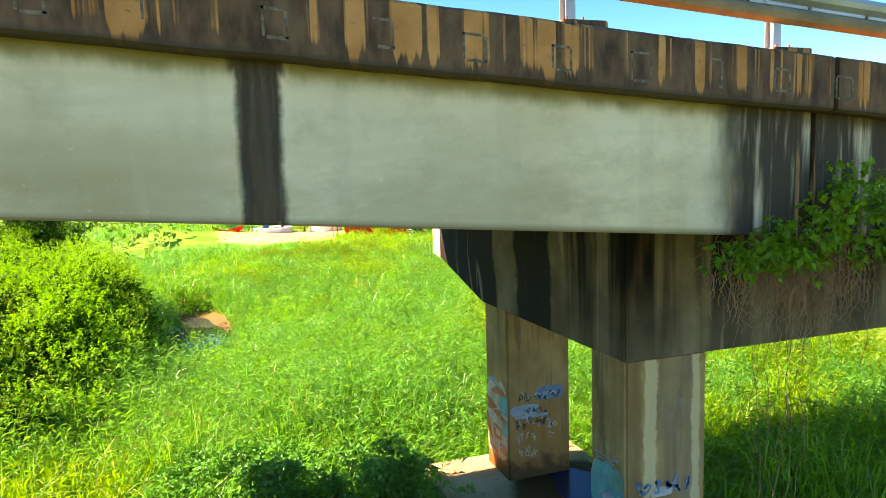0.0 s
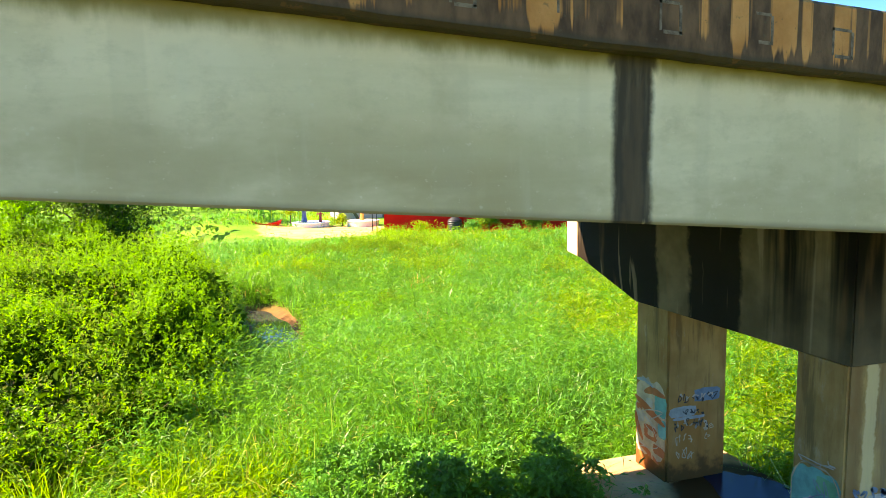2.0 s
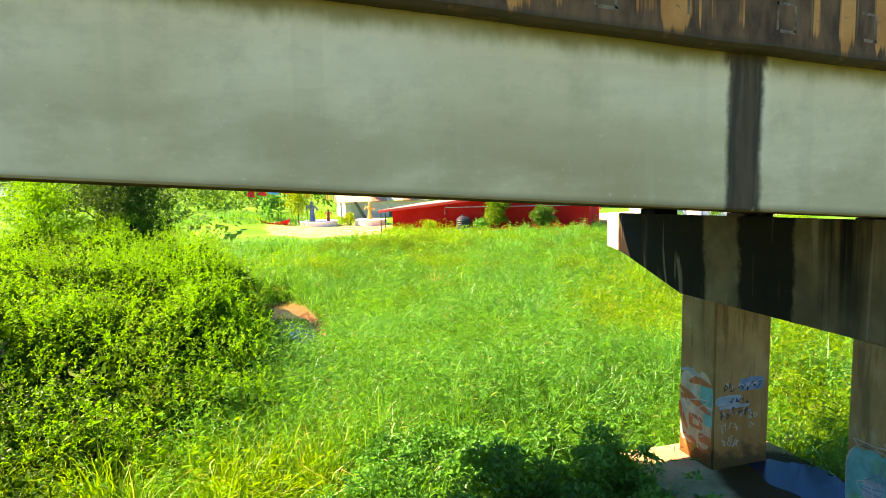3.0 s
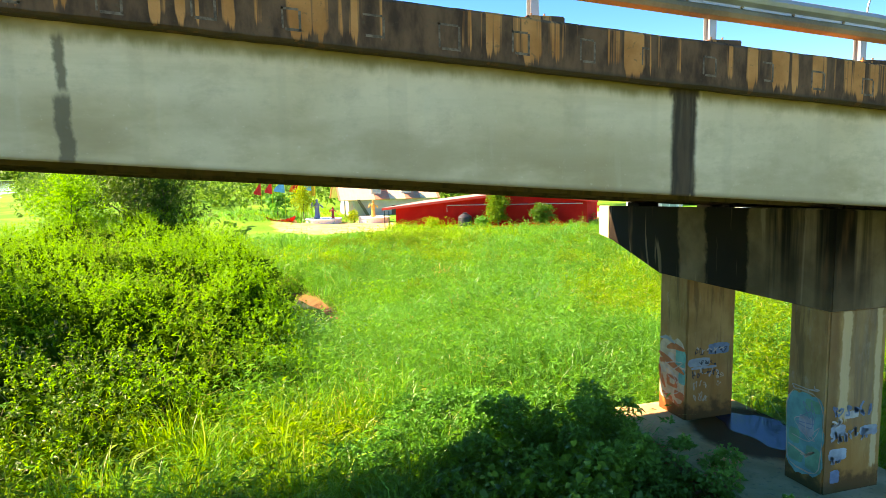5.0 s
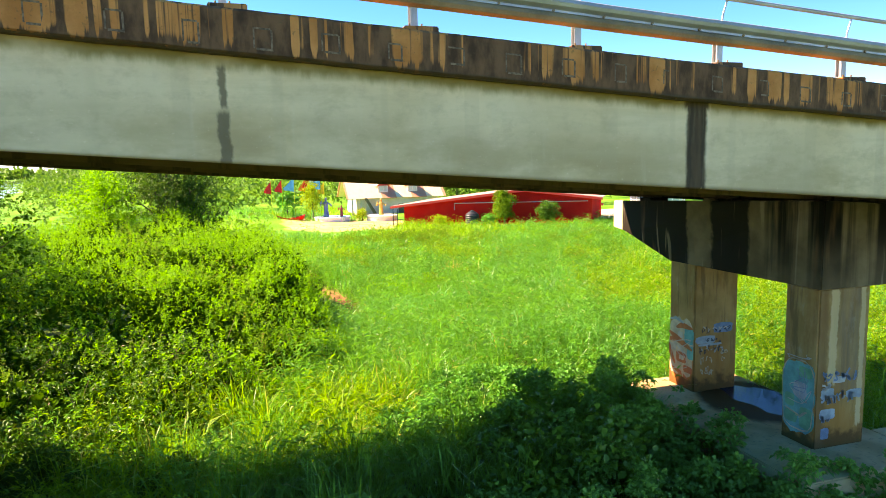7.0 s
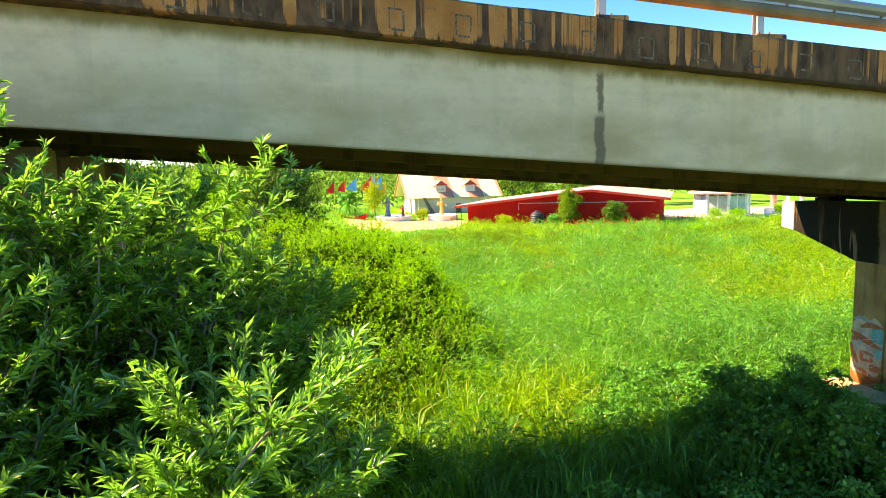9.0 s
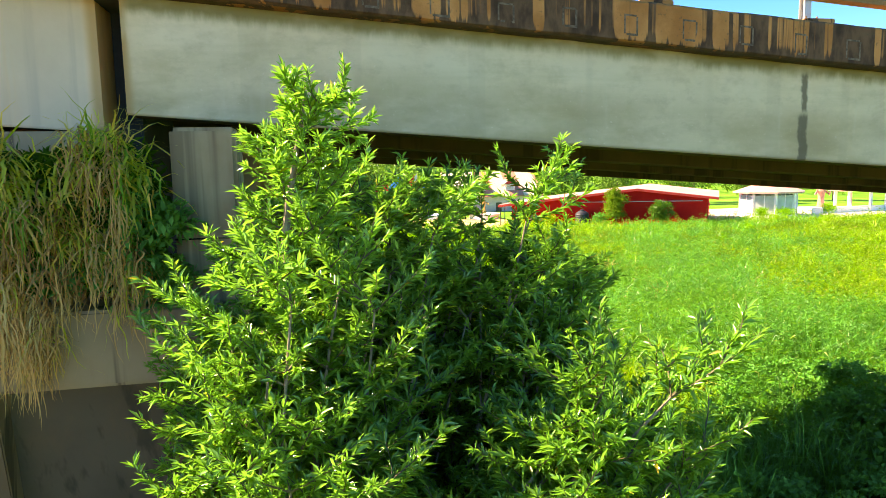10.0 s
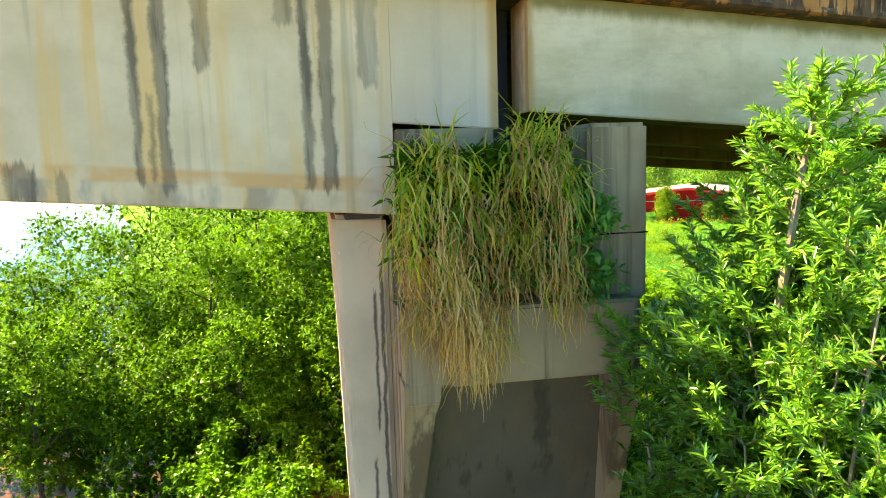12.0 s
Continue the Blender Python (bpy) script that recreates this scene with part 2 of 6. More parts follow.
def make_pier_concrete(name, light, dark, brown=0.4, streaky=0.55, drips=()):
    n = Nodes(name)
    c = n.mix(n.ramp(n.noise(1.2, 5), 0.3, 0.7), tuple(v * 0.78 for v in light), light)
    s = n.noise(3.2, 4, (1, 1, 0.04), 0.6)
    c = n.mix(n.ramp(s, streaky, streaky + 0.1, 0, 0.9), c, dark)
    c = n.mix(n.ramp(n.noise(2.2, 5, (1, 1, 0.25), 0.6, (4, 4, 0)), 0.5, 0.75, 0, brown), c, (0.26, 0.15, 0.07))
    for i, (a, b, lo, hi) in enumerate(drips):
        c = n.mix(n.m("MULTIPLY", n.streak(a, b, lo, hi, 0.02, 0.012, 3.1 * i, 0.3), 0.85), c, (0.07, 0.065, 0.055))
    n.bump(n.noise(28, 4), 0.2, 0.01)
    return n.done(n.mix(1.0, c, CEMENT, "MULTIPLY"), 0.9, 0, 0.1)


def make_cap_concrete():
    """The cross beam: black run-off from above, pale where no water runs; sunlight painted on the far end."""
    n = Nodes("cap_concrete")
    c = n.mix(n.ramp(n.noise(1.5, 5), 0.3, 0.7), (0.11, 0.092, 0.056), (0.20, 0.17, 0.11))
    black = n.m("MAXIMUM", n.streak(6.0, 8.75, 0, 9, 0.07, 0.06, 1.0, 0.1, n.y), n.streak(3.98, 5.15, 0, 9, 0.07, 0.06, 5.0, 0.1, n.y))
    some = n.m("MULTIPLY", n.ramp(n.noise(1.9, 4, (1, 1, 0.05), 0.6), 0.36, 0.54), n.ramp(n.y, 3.4, 3.6, 1, 0))
    some = n.m("MULTIPLY", some, n.ramp(n.z, 2.9, 4.4, 0.40, 1.0))
    wet = n.m("MAXIMUM", n.m("MULTIPLY", black, 0.96), some)
    c = n.mix(wet, c, (0.009, 0.008, 0.006))
    # The sunlit far end: its brightness is put into the colour.
    c = n.mix(n.ramp(n.y, 8.72, 8.78), c, (0.62, 0.58, 0.48))
    c = n.mix(n.ramp(n.noise(5, 4, (1, 1, 0.06), 0.5, (2, 8, 0)), 0.62, 0.7, 0, 0.4), c, (0.34, 0.32, 0.25))
    c = n.mix(n.ramp(n.noise(3, 4, (1, 1, 0.15), 0.5, (6, 1, 0)), 0.55, 0.8, 0, 0.5), c, (0.24, 0.15, 0.08))
    n.bump(n.noise(28, 4), 0.2, 0.01)
    return n.done(n.mix(1.0, c, CEMENT, "MULTIPLY"), 0.85, 0, 0.15)


def make_column_concrete():
    """Columns: grey-olive, rusty brown near the foot, pale lime runs on the front."""
    n = Nodes("column_concrete")
    c = n.mix(n.ramp(n.noise(1.2, 5), 0.3, 0.7), (0.29, 0.20, 0.09), (0.43, 0.31, 0.15))
    c = n.mix(n.ramp(n.noise(5.0, 5, (1, 1, 0.1), 0.65, (3, 7, 0)), 0.52, 0.66, 0, 0.7), c, (0.13, 0.10, 0.06))
    c = n.mix(n.ramp(n.noise(3.5, 5, (1, 1, 0.5), 0.7, (9, 2, 4)), 0.55, 0.72, 0, 0.55), c, (0.40, 0.40, 0.33))
    c = n.mix(n.ramp(n.noise(2.2, 5, (1, 1, 0.3), 0.6, (4, 4, 0)), 0.45, 0.7, 0, 0.75), c, (0.28, 0.15, 0.06))
    low = n.ramp(n.m("ADD", n.z, n.m("MULTIPLY", n.noise(2.0, 5, (1, 1, 0.5), 0.65), 2.2)), 0.9, 3.0, 0.92, 0)
    c = n.mix(low, c, (0.38, 0.17, 0.05))
    c = n.mix(n.ramp(n.m("ADD", n.z, n.noise(4.0, 4)), 0.55, 0.85, 0.8, 0), c, (0.10, 0.05, 0.025))
    front = n.ramp(n.y, 2.12, 2.16, 1, 0)
    brown = n.streak(4.5, 4.92, -1, 9, 0.05, 0.05, 3.0)
    c = n.mix(n.m("MULTIPLY", n.m("MULTIPLY", brown, front), 0.75), c, (0.15, 0.09, 0.05))
    grey = n.streak(5.15, 5.70, 1.0, 9, 0.05, 0.05, 6.0)
    c = n.mix(n.m("MULTIPLY", n.m("MULTIPLY", grey, front), n.ramp(n.noise(7, 4, (1, 1, 0.1)), 0.3, 0.7, 0.2, 0.7)), c, (0.16, 0.15, 0.13))
    for a, b, lo, k in ((4.96, 5.14, 1.2, 1.5), (5.70, 5.83, 0.3, 8.0)):
        s = n.streak(a, b, lo, 9, 0.04, 0.02, k, 0.2)
        c = n.mix(n.m("MULTIPLY", n.m("MULTIPLY", s, front), 0.85), c, (0.56, 0.49, 0.32))
    n.bump(n.noise(28, 4), 0.2, 0.01)
    return n.done(n.mix(1.0, c, CEMENT, "MULTIPLY"), 0.88, 0, 0.1)


def make_ground():
    n = Nodes("ground_soil")
    soil = n.mix(n.ramp(n.noise(0.8, 6), 0.3, 0.7), (0.045, 0.085, 0.012), (0.09, 0.17, 0.018))
    soil = n.mix(n.ramp(n.noise(6, 4), 0.5, 0.75, 0, 0.6), soil, (0.13, 0.10, 0.05))
    far = n.ramp(n.y, 35, 75)
    soil = n.mix(far, soil, n.mix(n.ramp(n.noise(0.15, 5), 0.35, 0.65), (0.06, 0.24, 0.012), (0.13, 0.36, 0.03)))
    # bare sand of the temple yard
    dx, dy = n.m("DIVIDE", n.m("SUBTRACT", n.x, 8.5), 9.0), n.m("DIVIDE", n.m("SUBTRACT", n.y, 88.0), 11.0)
    d = n.m("ADD", n.m("MULTIPLY", dx, dx), n.m("MULTIPLY", dy, dy))
    d = n.m("ADD", d, n.m("MULTIPLY", n.m("SUBTRACT", n.noise(0.25, 4), 0.5), 0.9))
    sand = n.mix(n.ramp(n.noise(0.5, 5), 0.3, 0.7), (0.48, 0.30, 0.10), (0.60, 0.45, 0.22))
    c = n.mix(n.ramp(d, 0.8, 1.05, 1, 0), soil, sand)
    dx2, dy2 = n.m("DIVIDE", n.m("SUBTRACT", n.x, 55.0), 26.0), n.m("DIVIDE", n.m("SUBTRACT", n.y, 84.0), 11.0)
    d2 = n.m("ADD", n.m("MULTIPLY", dx2, dx2), n.m("MULTIPLY", dy2, dy2))
    c = n.mix(n.ramp(d2, 0.85, 1.05, 1, 0), c, (0.58, 0.50, 0.38))
    # mud beside the water
    mud = n.ramp(n.m("ADD", n.z, n.m("MULTIPLY", n.noise(1.5, 4), 0.3)), -2.55, -2.2, 1, 0)
    near = n.ramp(n.y, 36, 42, 1, 0)
    mud = n.m("MULTIPLY", mud, n.ramp(n.x, -6.0, -4.5))
    mud = n.m("MAXIMUM", mud, n.m("MULTIPLY", n.ramp(n.x, -15.0, -16.5), n.m("MULTIPLY", n.ramp(n.y, 3.0, 5.0), n.ramp(n.y, 20.0, 24.0, 1, 0))))
    c = n.mix(n.m("MULTIPLY", mud, near), c, n.mix(n.noise(3, 4), (0.12, 0.062, 0.025), (0.26, 0.14, 0.055)))
    n.bump(n.noise(5, 5), 0.6, 0.08)
    return n.done(c, 0.95, 0, 0.15)


def make_water():
    n = Nodes("river_water")
    mud = n.ramp(n.y, 20, 26)
    c = n.mix(mud, (0.15, 0.075, 0.018), (0.05, 0.06, 0.05))
    n.bump(n.noise(2.5, 4), 0.08, 0.03)
    return n.done(c, n.ramp(n.y, 20, 26, 0.28, 0.06), 0, n.ramp(n.y, 20, 26, 0.12, 0.5))


def make_striped_roof():
    n = Nodes("striped_roof_sheets")
    a = n.m("MULTIPLY", n.ramp(n.x, 17.6, 17.7), n.ramp(n.x, 20.1, 20.2, 1, 0))
    b = n.m("MULTIPLY", n.ramp(n.x, 22.8, 22.9), n.ramp(n.x, 25.4, 25.5, 1, 0))
    edge = n.m("MAXIMUM", n.ramp(n.x, 28.4, 28.5), n.ramp(n.x, 12.0, 11.9))
    c = n.mix(n.m("MAXIMUM", n.m("MAXIMUM", a, b), edge), (0.80, 0.62, 0.38), (0.66, 0.24, 0.13))
    rib = n.m("FRACT", n.m("MULTIPLY", n.x, 2.0))
    n.bump(n.m("ABSOLUTE", n.m("SUBTRACT", rib, 0.5)), 0.5, 0.04)
    c = n.mix(n.ramp(n.noise(1.2, 4), 0.4, 0.7, 0, 0.25), c, (0.5, 0.3, 0.2))
    return n.done(c, 0.55)


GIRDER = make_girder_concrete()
RIVER_GIRDER = make_river_girder_concrete()
KERB = make_kerb_concrete()
CAP = make_cap_concrete()
COLUMN = make_column_concrete()
# Pier concrete darkened: shade below the overhanging head put into the colour.
PIER_SHADED = make_pier_concrete("shaded_pier_concrete", (0.115, 0.11, 0.09), (0.06, 0.06, 0.05), 0.15, 0.56)
PIER = make_pier_concrete("river_pier_concrete", (0.34, 0.285, 0.19), (0.12, 0.10, 0.07), 0.5, 0.52)
PIER_COLUMN = make_pier_concrete("bearing_column_concrete", (0.40, 0.34, 0.23), (0.19, 0.16, 0.11), 0.45, 0.54)
# Concrete darkened: the shade under the deck is put into the colour.
SOFFIT = make_pier_concrete("shaded_soffit_concrete", (0.11, 0.09, 0.05), (0.06, 0.05, 0.03), 0.2, 0.5)
PIER_WHITE = make_pier_concrete("washed_pier_concrete", (0.66, 0.60, 0.47), (0.16, 0.14, 0.11), 0.15, 0.64, ((-15.47, -15.43, 1.6, 4.8), (-15.54, -15.51, 2.9, 4.5), (-15.60, -15.57, 0.4, 2.6), (-15.50, -15.47, -1.0, 1.4)))
SLAB = Nodes("footing_concrete")
dry_slab = SLAB.mix(SLAB.ramp(SLAB.noise(1.6, 5), 0.3, 0.7), (0.58, 0.34, 0.16), (0.74, 0.48, 0.26))
dry_slab = SLAB.mix(SLAB.ramp(SLAB.noise(9, 4), 0.55, 0.75, 0, 0.5), dry_slab, (0.2, 0.13, 0.08))
slab_x, slab_y = SLAB.m("DIVIDE", SLAB.m("SUBTRACT", SLAB.x, 5.7), 1.4), SLAB.m("DIVIDE", SLAB.m("SUBTRACT", SLAB.y, 4.75), 1.5)
damp = SLAB.m("ADD", SLAB.m("MULTIPLY", slab_x, slab_x), SLAB.m("MULTIPLY", slab_y, slab_y))
damp = SLAB.ramp(SLAB.m("ADD", damp, SLAB.m("MULTIPLY", SLAB.m("SUBTRACT", SLAB.noise(1.3, 4), 0.5), 0.9)), 0.75, 1.15, 1, 0)
SLAB.bump(SLAB.noise(24, 4), 0.2, 0.01)
SLAB = SLAB.done(SLAB.mix(damp, dry_slab, (0.15, 0.060, 0.020)), SLAB.ramp(damp, 0, 1, 0.95, 0.75), 0, SLAB.ramp(damp, 0, 1, 0.02, 0.10))
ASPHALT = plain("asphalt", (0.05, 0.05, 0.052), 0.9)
STEEL = plain("galvanised_steel", (0.44, 0.45, 0.42), 0.45, 0.35, 0.25, 2.0)
STEEL_BROWN = plain("brown_galvanised_steel", (0.33, 0.215, 0.10), 0.75, 0.1, 0.4, 2.0)
GROUND = make_ground()
WATER = make_water()
RED_WALL = Nodes("red_wall_paint")
RED_WALL = RED_WALL.done(RED_WALL.mix(RED_WALL.ramp(RED_WALL.noise(0.6, 4), 0.3, 0.7), (0.90, 0.014, 0.010), (0.98, 0.022, 0.014)), 0.9, 0, 0.05)
RED_TRIM = plain("red_trim_paint", (0.55, 0.03, 0.015), 0.55, 0, 0.2, 1.0)
PINK_ROOF = plain("faded_pink_roof_sheet", (0.64, 0.34, 0.26), 0.5, 0, 0.2, 0.5)
WHITE_WALL = plain("white_wall_paint", (0.87, 0.86, 0.83), 0.6, 0, 0.08, 0.8)
HOUSE_WALL = plain("pinkish_render", (0.76, 0.62, 0.54), 0.7, 0, 0.15, 0.8)
STRIPED = make_striped_roof()
GLASS_DARK = plain("window_glass", (0.42, 0.52, 0.47), 0.15, 0, 0.2, 1.0)
BLACK_PLASTIC = plain("black_plastic", (0.025, 0.03, 0.035), 0.45, 0, 0.2, 1.0)
WOOD = plain("weathered_wood", (0.20, 0.14, 0.08), 0.85, 0, 0.4, 6.0)
BARK = plain("pale_bark", (0.30, 0.24, 0.15), 0.9, 0, 0.45, 10.0)
BARK_DARK = plain("dark_bark", (0.10, 0.075, 0.05), 0.9, 0, 0.45, 8.0)
ROCK = plain("grey_rubble", (0.45, 0.42, 0.38), 0.9, 0, 0.4, 1.5)
LEAF_WILLOW = leafy("willow_leaf", (0.042, 0.20, 0.02), (0.20, 0.54, 0.075), 0.2, 0.40, 0.006, (0.60, 0.26, 0.02), 0.9)
LEAF_GLOSSY = leafy("glossy_dark_leaf", (0.018, 0.09, 0.008), (0.085, 0.26, 0.020), 0.4, 0.34, 0.03, (0.20, 0.11, 0.04), 0.35)
LEAF_OLIVE = leafy("olive_leaf", (0.045, 0.14, 0.008), (0.17, 0.36, 0.025), 0.6, 0.38, 0.05, (0.30, 0.17, 0.05), 0.15)
LEAF_BUSH = leafy("bush_leaf", (0.045, 0.21, 0.008), (0.20, 0.53, 0.018), 0.5, 0.48, 0, (0, 0, 0), 0.18)
LEAF_DARK = leafy("dark_leaf", (0.020, 0.080, 0.006), (0.07, 0.18, 0.010), 0.6, 0.25)
# Leaf tone darkened to hold the shade inside crowns and bushes.
LEAF_INNER = leafy("shaded_inner_leaf", (0.014, 0.07, 0.004), (0.06, 0.18, 0.009), 0.8, 0.25, 0, (0, 0, 0), 0.04)
TWIG = plain("green_brown_twig", (0.13, 0.12, 0.045), 0.8, 0, 0.4, 12.0)
LEAF_MANGROVE = leafy("mangrove_leaf", (0.016, 0.10, 0.007), (0.145, 0.43, 0.03), 0.42, 0.36, 0, (0, 0, 0), 0.3)
LEAF_WEED = leafy("weed_leaf", (0.028, 0.20, 0.022), (0.10, 0.44, 0.065), 0.5, 0.3)
LEAF_VINE_DARK = leafy("broad_vine_leaf", (0.03, 0.16, 0.012), (0.11, 0.34, 0.03), 0.4, 0.35, 0, (0, 0, 0), 0.4)
LEAF_FAR = leafy("far_leaf", (0.050, 0.15, 0.018), (0.12, 0.28, 0.032), 0.7, 0.3)
LEAF_VINE = leafy("vine_leaf", (0.045, 0.17, 0.008), (0.20, 0.40, 0.014), 0.5, 0.38)
LEAF_YELLOW = leafy("yellow_green_leaf", (0.15, 0.34, 0.010), (0.38, 0.50, 0.02), 0.6, 0.3)
GRASS = leafy("grass_blade", (0.010, 0.115, 0.005), (0.175, 0.56, 0.045), 0.38, 0.38, 0.03, (0.44, 0.46, 0.12), 0.4, (0.075, 0.46, 0.10))
GRASS_YELLOW = leafy("yellow_grass_blade", (0.04, 0.18, 0.008), (0.30, 0.58, 0.025), 0.42, 0.38, 0.05, (0.52, 0.42, 0.12))
GRASS_DRY = leafy("straw", (0.20, 0.075, 0.015), (0.88, 0.56, 0.20), 0.55, 0.32)
GRASS_CLUMP = leafy("clump_blade", (0.06, 0.16, 0.006), (0.66, 0.68, 0.06), 0.35, 0.45, 0.24, (0.72, 0.46, 0.08), 0.5)
GRASS_RUST = leafy("rusty_straw", (0.18, 0.07, 0.012), (0.66, 0.38, 0.10), 0.6, 0.25)
GRASS_PALE = leafy("pale_straw", (0.46, 0.25, 0.06), (0.90, 0.60, 0.22), 0.6, 0.3)
GRASS_FRESH = leafy("fresh_blade", (0.03, 0.16, 0.008), (0.22, 0.52, 0.03), 0.4, 0.4)
GRASS_GREEN_GOLD = leafy("green_gold_blade", (0.16, 0.34, 0.01), (0.66, 0.62, 0.04), 0.4, 0.4, 0, (0, 0, 0), 0.5)

# ---- mesh helpers ----
def base(name, at, label, category, group="", kind=""):
    """An Empty at the foot of a thing, which carries its parts."""
    ob = new(name)
    ob.empty_display_size = 0.2
    ob.matrix_world = Matrix.Translation(at)
    return tagged(ob, label, category, group, kind)


def part(name, bm, material, parent=None, label=""):
    """One bmesh in world places as one mesh, under a thing or a part."""
    me = bpy.data.meshes.new(name)
    bm.normal_update()
    bm.to_mesh(me)
    bm.free()
    me.materials.append(material)
    ob = new(name, me)
    hang(ob, parent)
    return tagged(ob, label)


def hang(ob, parent):
    if parent is not None:
        top, m = parent, Matrix()
        chain = []
        while top is not None:
            chain.append(top)
            top = top.parent
        for o in reversed(chain):
            m = m @ o.matrix_parent_inverse @ o.matrix_basis
        ob.parent = parent
        ob.matrix_parent_inverse = m.inverted()


def box(x0, x1, y0, y1, z0, z1, bevel=0.0, bm=None, turn=None):
    bm = bm or bmesh.new()
    m = Matrix.Translation(((x0 + x1) / 2, (y0 + y1) / 2, (z0 + z1) / 2)) @ Matrix.Diagonal((x1 - x0, y1 - y0, z1 - z0, 1))
    r = bmesh.ops.create_cube(bm, size=1, matrix=(turn @ m) if turn else m)
    if bevel:
        es = list({e for v in r["verts"] for e in v.link_edges})
        bmesh.ops.bevel(bm, geom=es, offset=bevel, segments=2, affect="EDGES")
    return bm


def prism(outline, sweep, bm=None, bevel=0.0):
    """A solid from an outline (a list of 3D points in one plane), swept by a vector."""
    bm = bm or bmesh.new()
    a = [bm.verts.new(p) for p in outline]
    b = [bm.verts.new(Vector(p) + Vector(sweep)) for p in outline]
    fs = [bm.faces.new(a), bm.faces.new(b[::-1])]
    for i in range(len(a)):
        j = (i + 1) % len(a)
        fs.append(bm.faces.new((a[j], a[i], b[i], b[j])))
    bmesh.ops.recalc_face_normals(bm, faces=fs)
    if bevel:
        bmesh.ops.bevel(bm, geom=list({e for f in fs for e in f.edges}), offset=bevel, segments=2, affect="EDGES")
    return bm


def tube(points, radii, sides=7, bm=None, cap=True):
    """A tapered round bar along points."""
    bm = bm or bmesh.new()
    pts = [Vector(p) for p in points]
    if not hasattr(radii, "__len__"):
        radii = [radii] * len(pts)
    rings = []
    for i, p in enumerate(pts):
        d = (pts[min(i + 1, len(pts) - 1)] - pts[max(i - 1, 0)]).normalized()
        u = d.cross(Vector((0.3, 0.1, 1)) if abs(d.z) < 0.95 else Vector((1, 0.2, 0))).normalized()
        v = d.cross(u)
        rings.append([bm.verts.new(p + radii[i] * (u * math.cos(a) + v * math.sin(a))) for a in [2 * math.pi * k / sides for k in range(sides)]])
    for a, b in zip(rings, rings[1:]):
        for k in range(sides):
            bm.faces.new((a[k], a[(k + 1) % sides], b[(k + 1) % sides], b[k]))
    if cap:
        bm.faces.new(rings[0][::-1])
        bm.faces.new(rings[-1])
    return bm


def lathe(x, y, profile, sides=20, bm=None):
    """A turned solid: profile of (radius, z) upwards."""
    bm = bm or bmesh.new()
    rings = [[bm.verts.new((x + r * math.cos(2 * math.pi * k / sides), y + r * math.sin(2 * math.pi * k / sides), z)) for k in range(sides)] for r, z in profile]
    for a, b in zip(rings, rings[1:]):
        for k in range(sides):
            bm.faces.new((a[k], a[(k + 1) % sides], b[(k + 1) % sides], b[k]))
    bm.faces.new(rings[0][::-1])
    bm.faces.new(rings[-1])
    return bm


def soup(name, verts, tris, material, parent=None, label="", smooth=False):
    """One mesh out of arrays of corners and triangles (leaves, blades)."""
    me = bpy.data.meshes.new(name)
    verts, tris = np.asarray(verts, np.float32), np.asarray(tris, np.int32)
    me.vertices.add(len(verts))
    me.vertices.foreach_set("co", verts.ravel())
    me.loops.add(tris.size)
    me.loops.foreach_set("vertex_index", tris.ravel())
    me.polygons.add(len(tris))
    me.polygons.foreach_set("loop_start", np.arange(0, tris.size, 3, dtype=np.int32))
    me.update(calc_edges=True)
    me.materials.append(material)
    ob = new(name, me)
    hang(ob, parent)
    return tagged(ob, label)


def unit(v):
    return v / np.maximum(np.linalg.norm(v, axis=-1, keepdims=True), 1e-6)


RNG = np.random.default_rng(7)


def leaves(at, along, length, width, fold=0.25, droop=0.15):
    """Folded lance-shaped leaves: places, directions, lengths, widths. Returns corners and triangles."""
    n = len(at)
    along = unit(along)
    side = unit(np.cross(along, unit(RNG.normal(size=(n, 3)) * (0.6, 0.6, 0.35) + (0, 0, 1))))
    up = np.cross(side, along)
    L, W = np.broadcast_to(length, n)[:, None], np.broadcast_to(width, n)[:, None]
    mid = at + along * L * 0.45
    tip = at + along * L - np.array((0, 0, 1)) * L * droop
    a = mid + side * W * 0.5 + up * W * fold
    b = mid - side * W * 0.5 + up * W * fold
    v = np.stack([at, a, tip, b], 1).reshape(-1, 3)
    k = np.arange(n)[:, None] * 4
    return v, np.concatenate([k + (0, 1, 2), k + (0, 2, 3)], 1).reshape(-1, 3)


def blades(root, lean, height, width):
    """Bent grass blades: roots, sideways leans (x, y), heights, widths."""
    n = len(root)
    lean3 = np.concatenate([lean, np.zeros((n, 1))], 1)
    H, W = np.broadcast_to(height, n)[:, None], np.broadcast_to(width, n)[:, None]
    turn = RNG.uniform(0, math.pi, n)
    side = np.stack([np.cos(turn), np.sin(turn), np.zeros(n)], 1)
    up = np.array((0.0, 0.0, 1.0))
    mid = root + up * H * 0.62 + lean3 * H * 0.35
    tip = root + up * H * (1 - 0.35 * np.linalg.norm(lean3, axis=1, keepdims=True)) + lean3 * H
    v = np.stack([root - side * W / 2, root + side * W / 2, mid + side * W * 0.42, mid - side * W * 0.42, tip], 1).reshape(-1, 3)
    k = np.arange(n)[:, None] * 5
    return v, np.concatenate([k + (0, 1, 2), k + (0, 2, 3), k + (3, 2, 4)], 1).reshape(-1, 3)


def merge(*sets):
    vs, ts, n = [], [], 0
    for v, t in sets:
        vs.append(v)
        ts.append(t + n)
        n += len(v)
    return np.concatenate(vs), np.concatenate(ts)


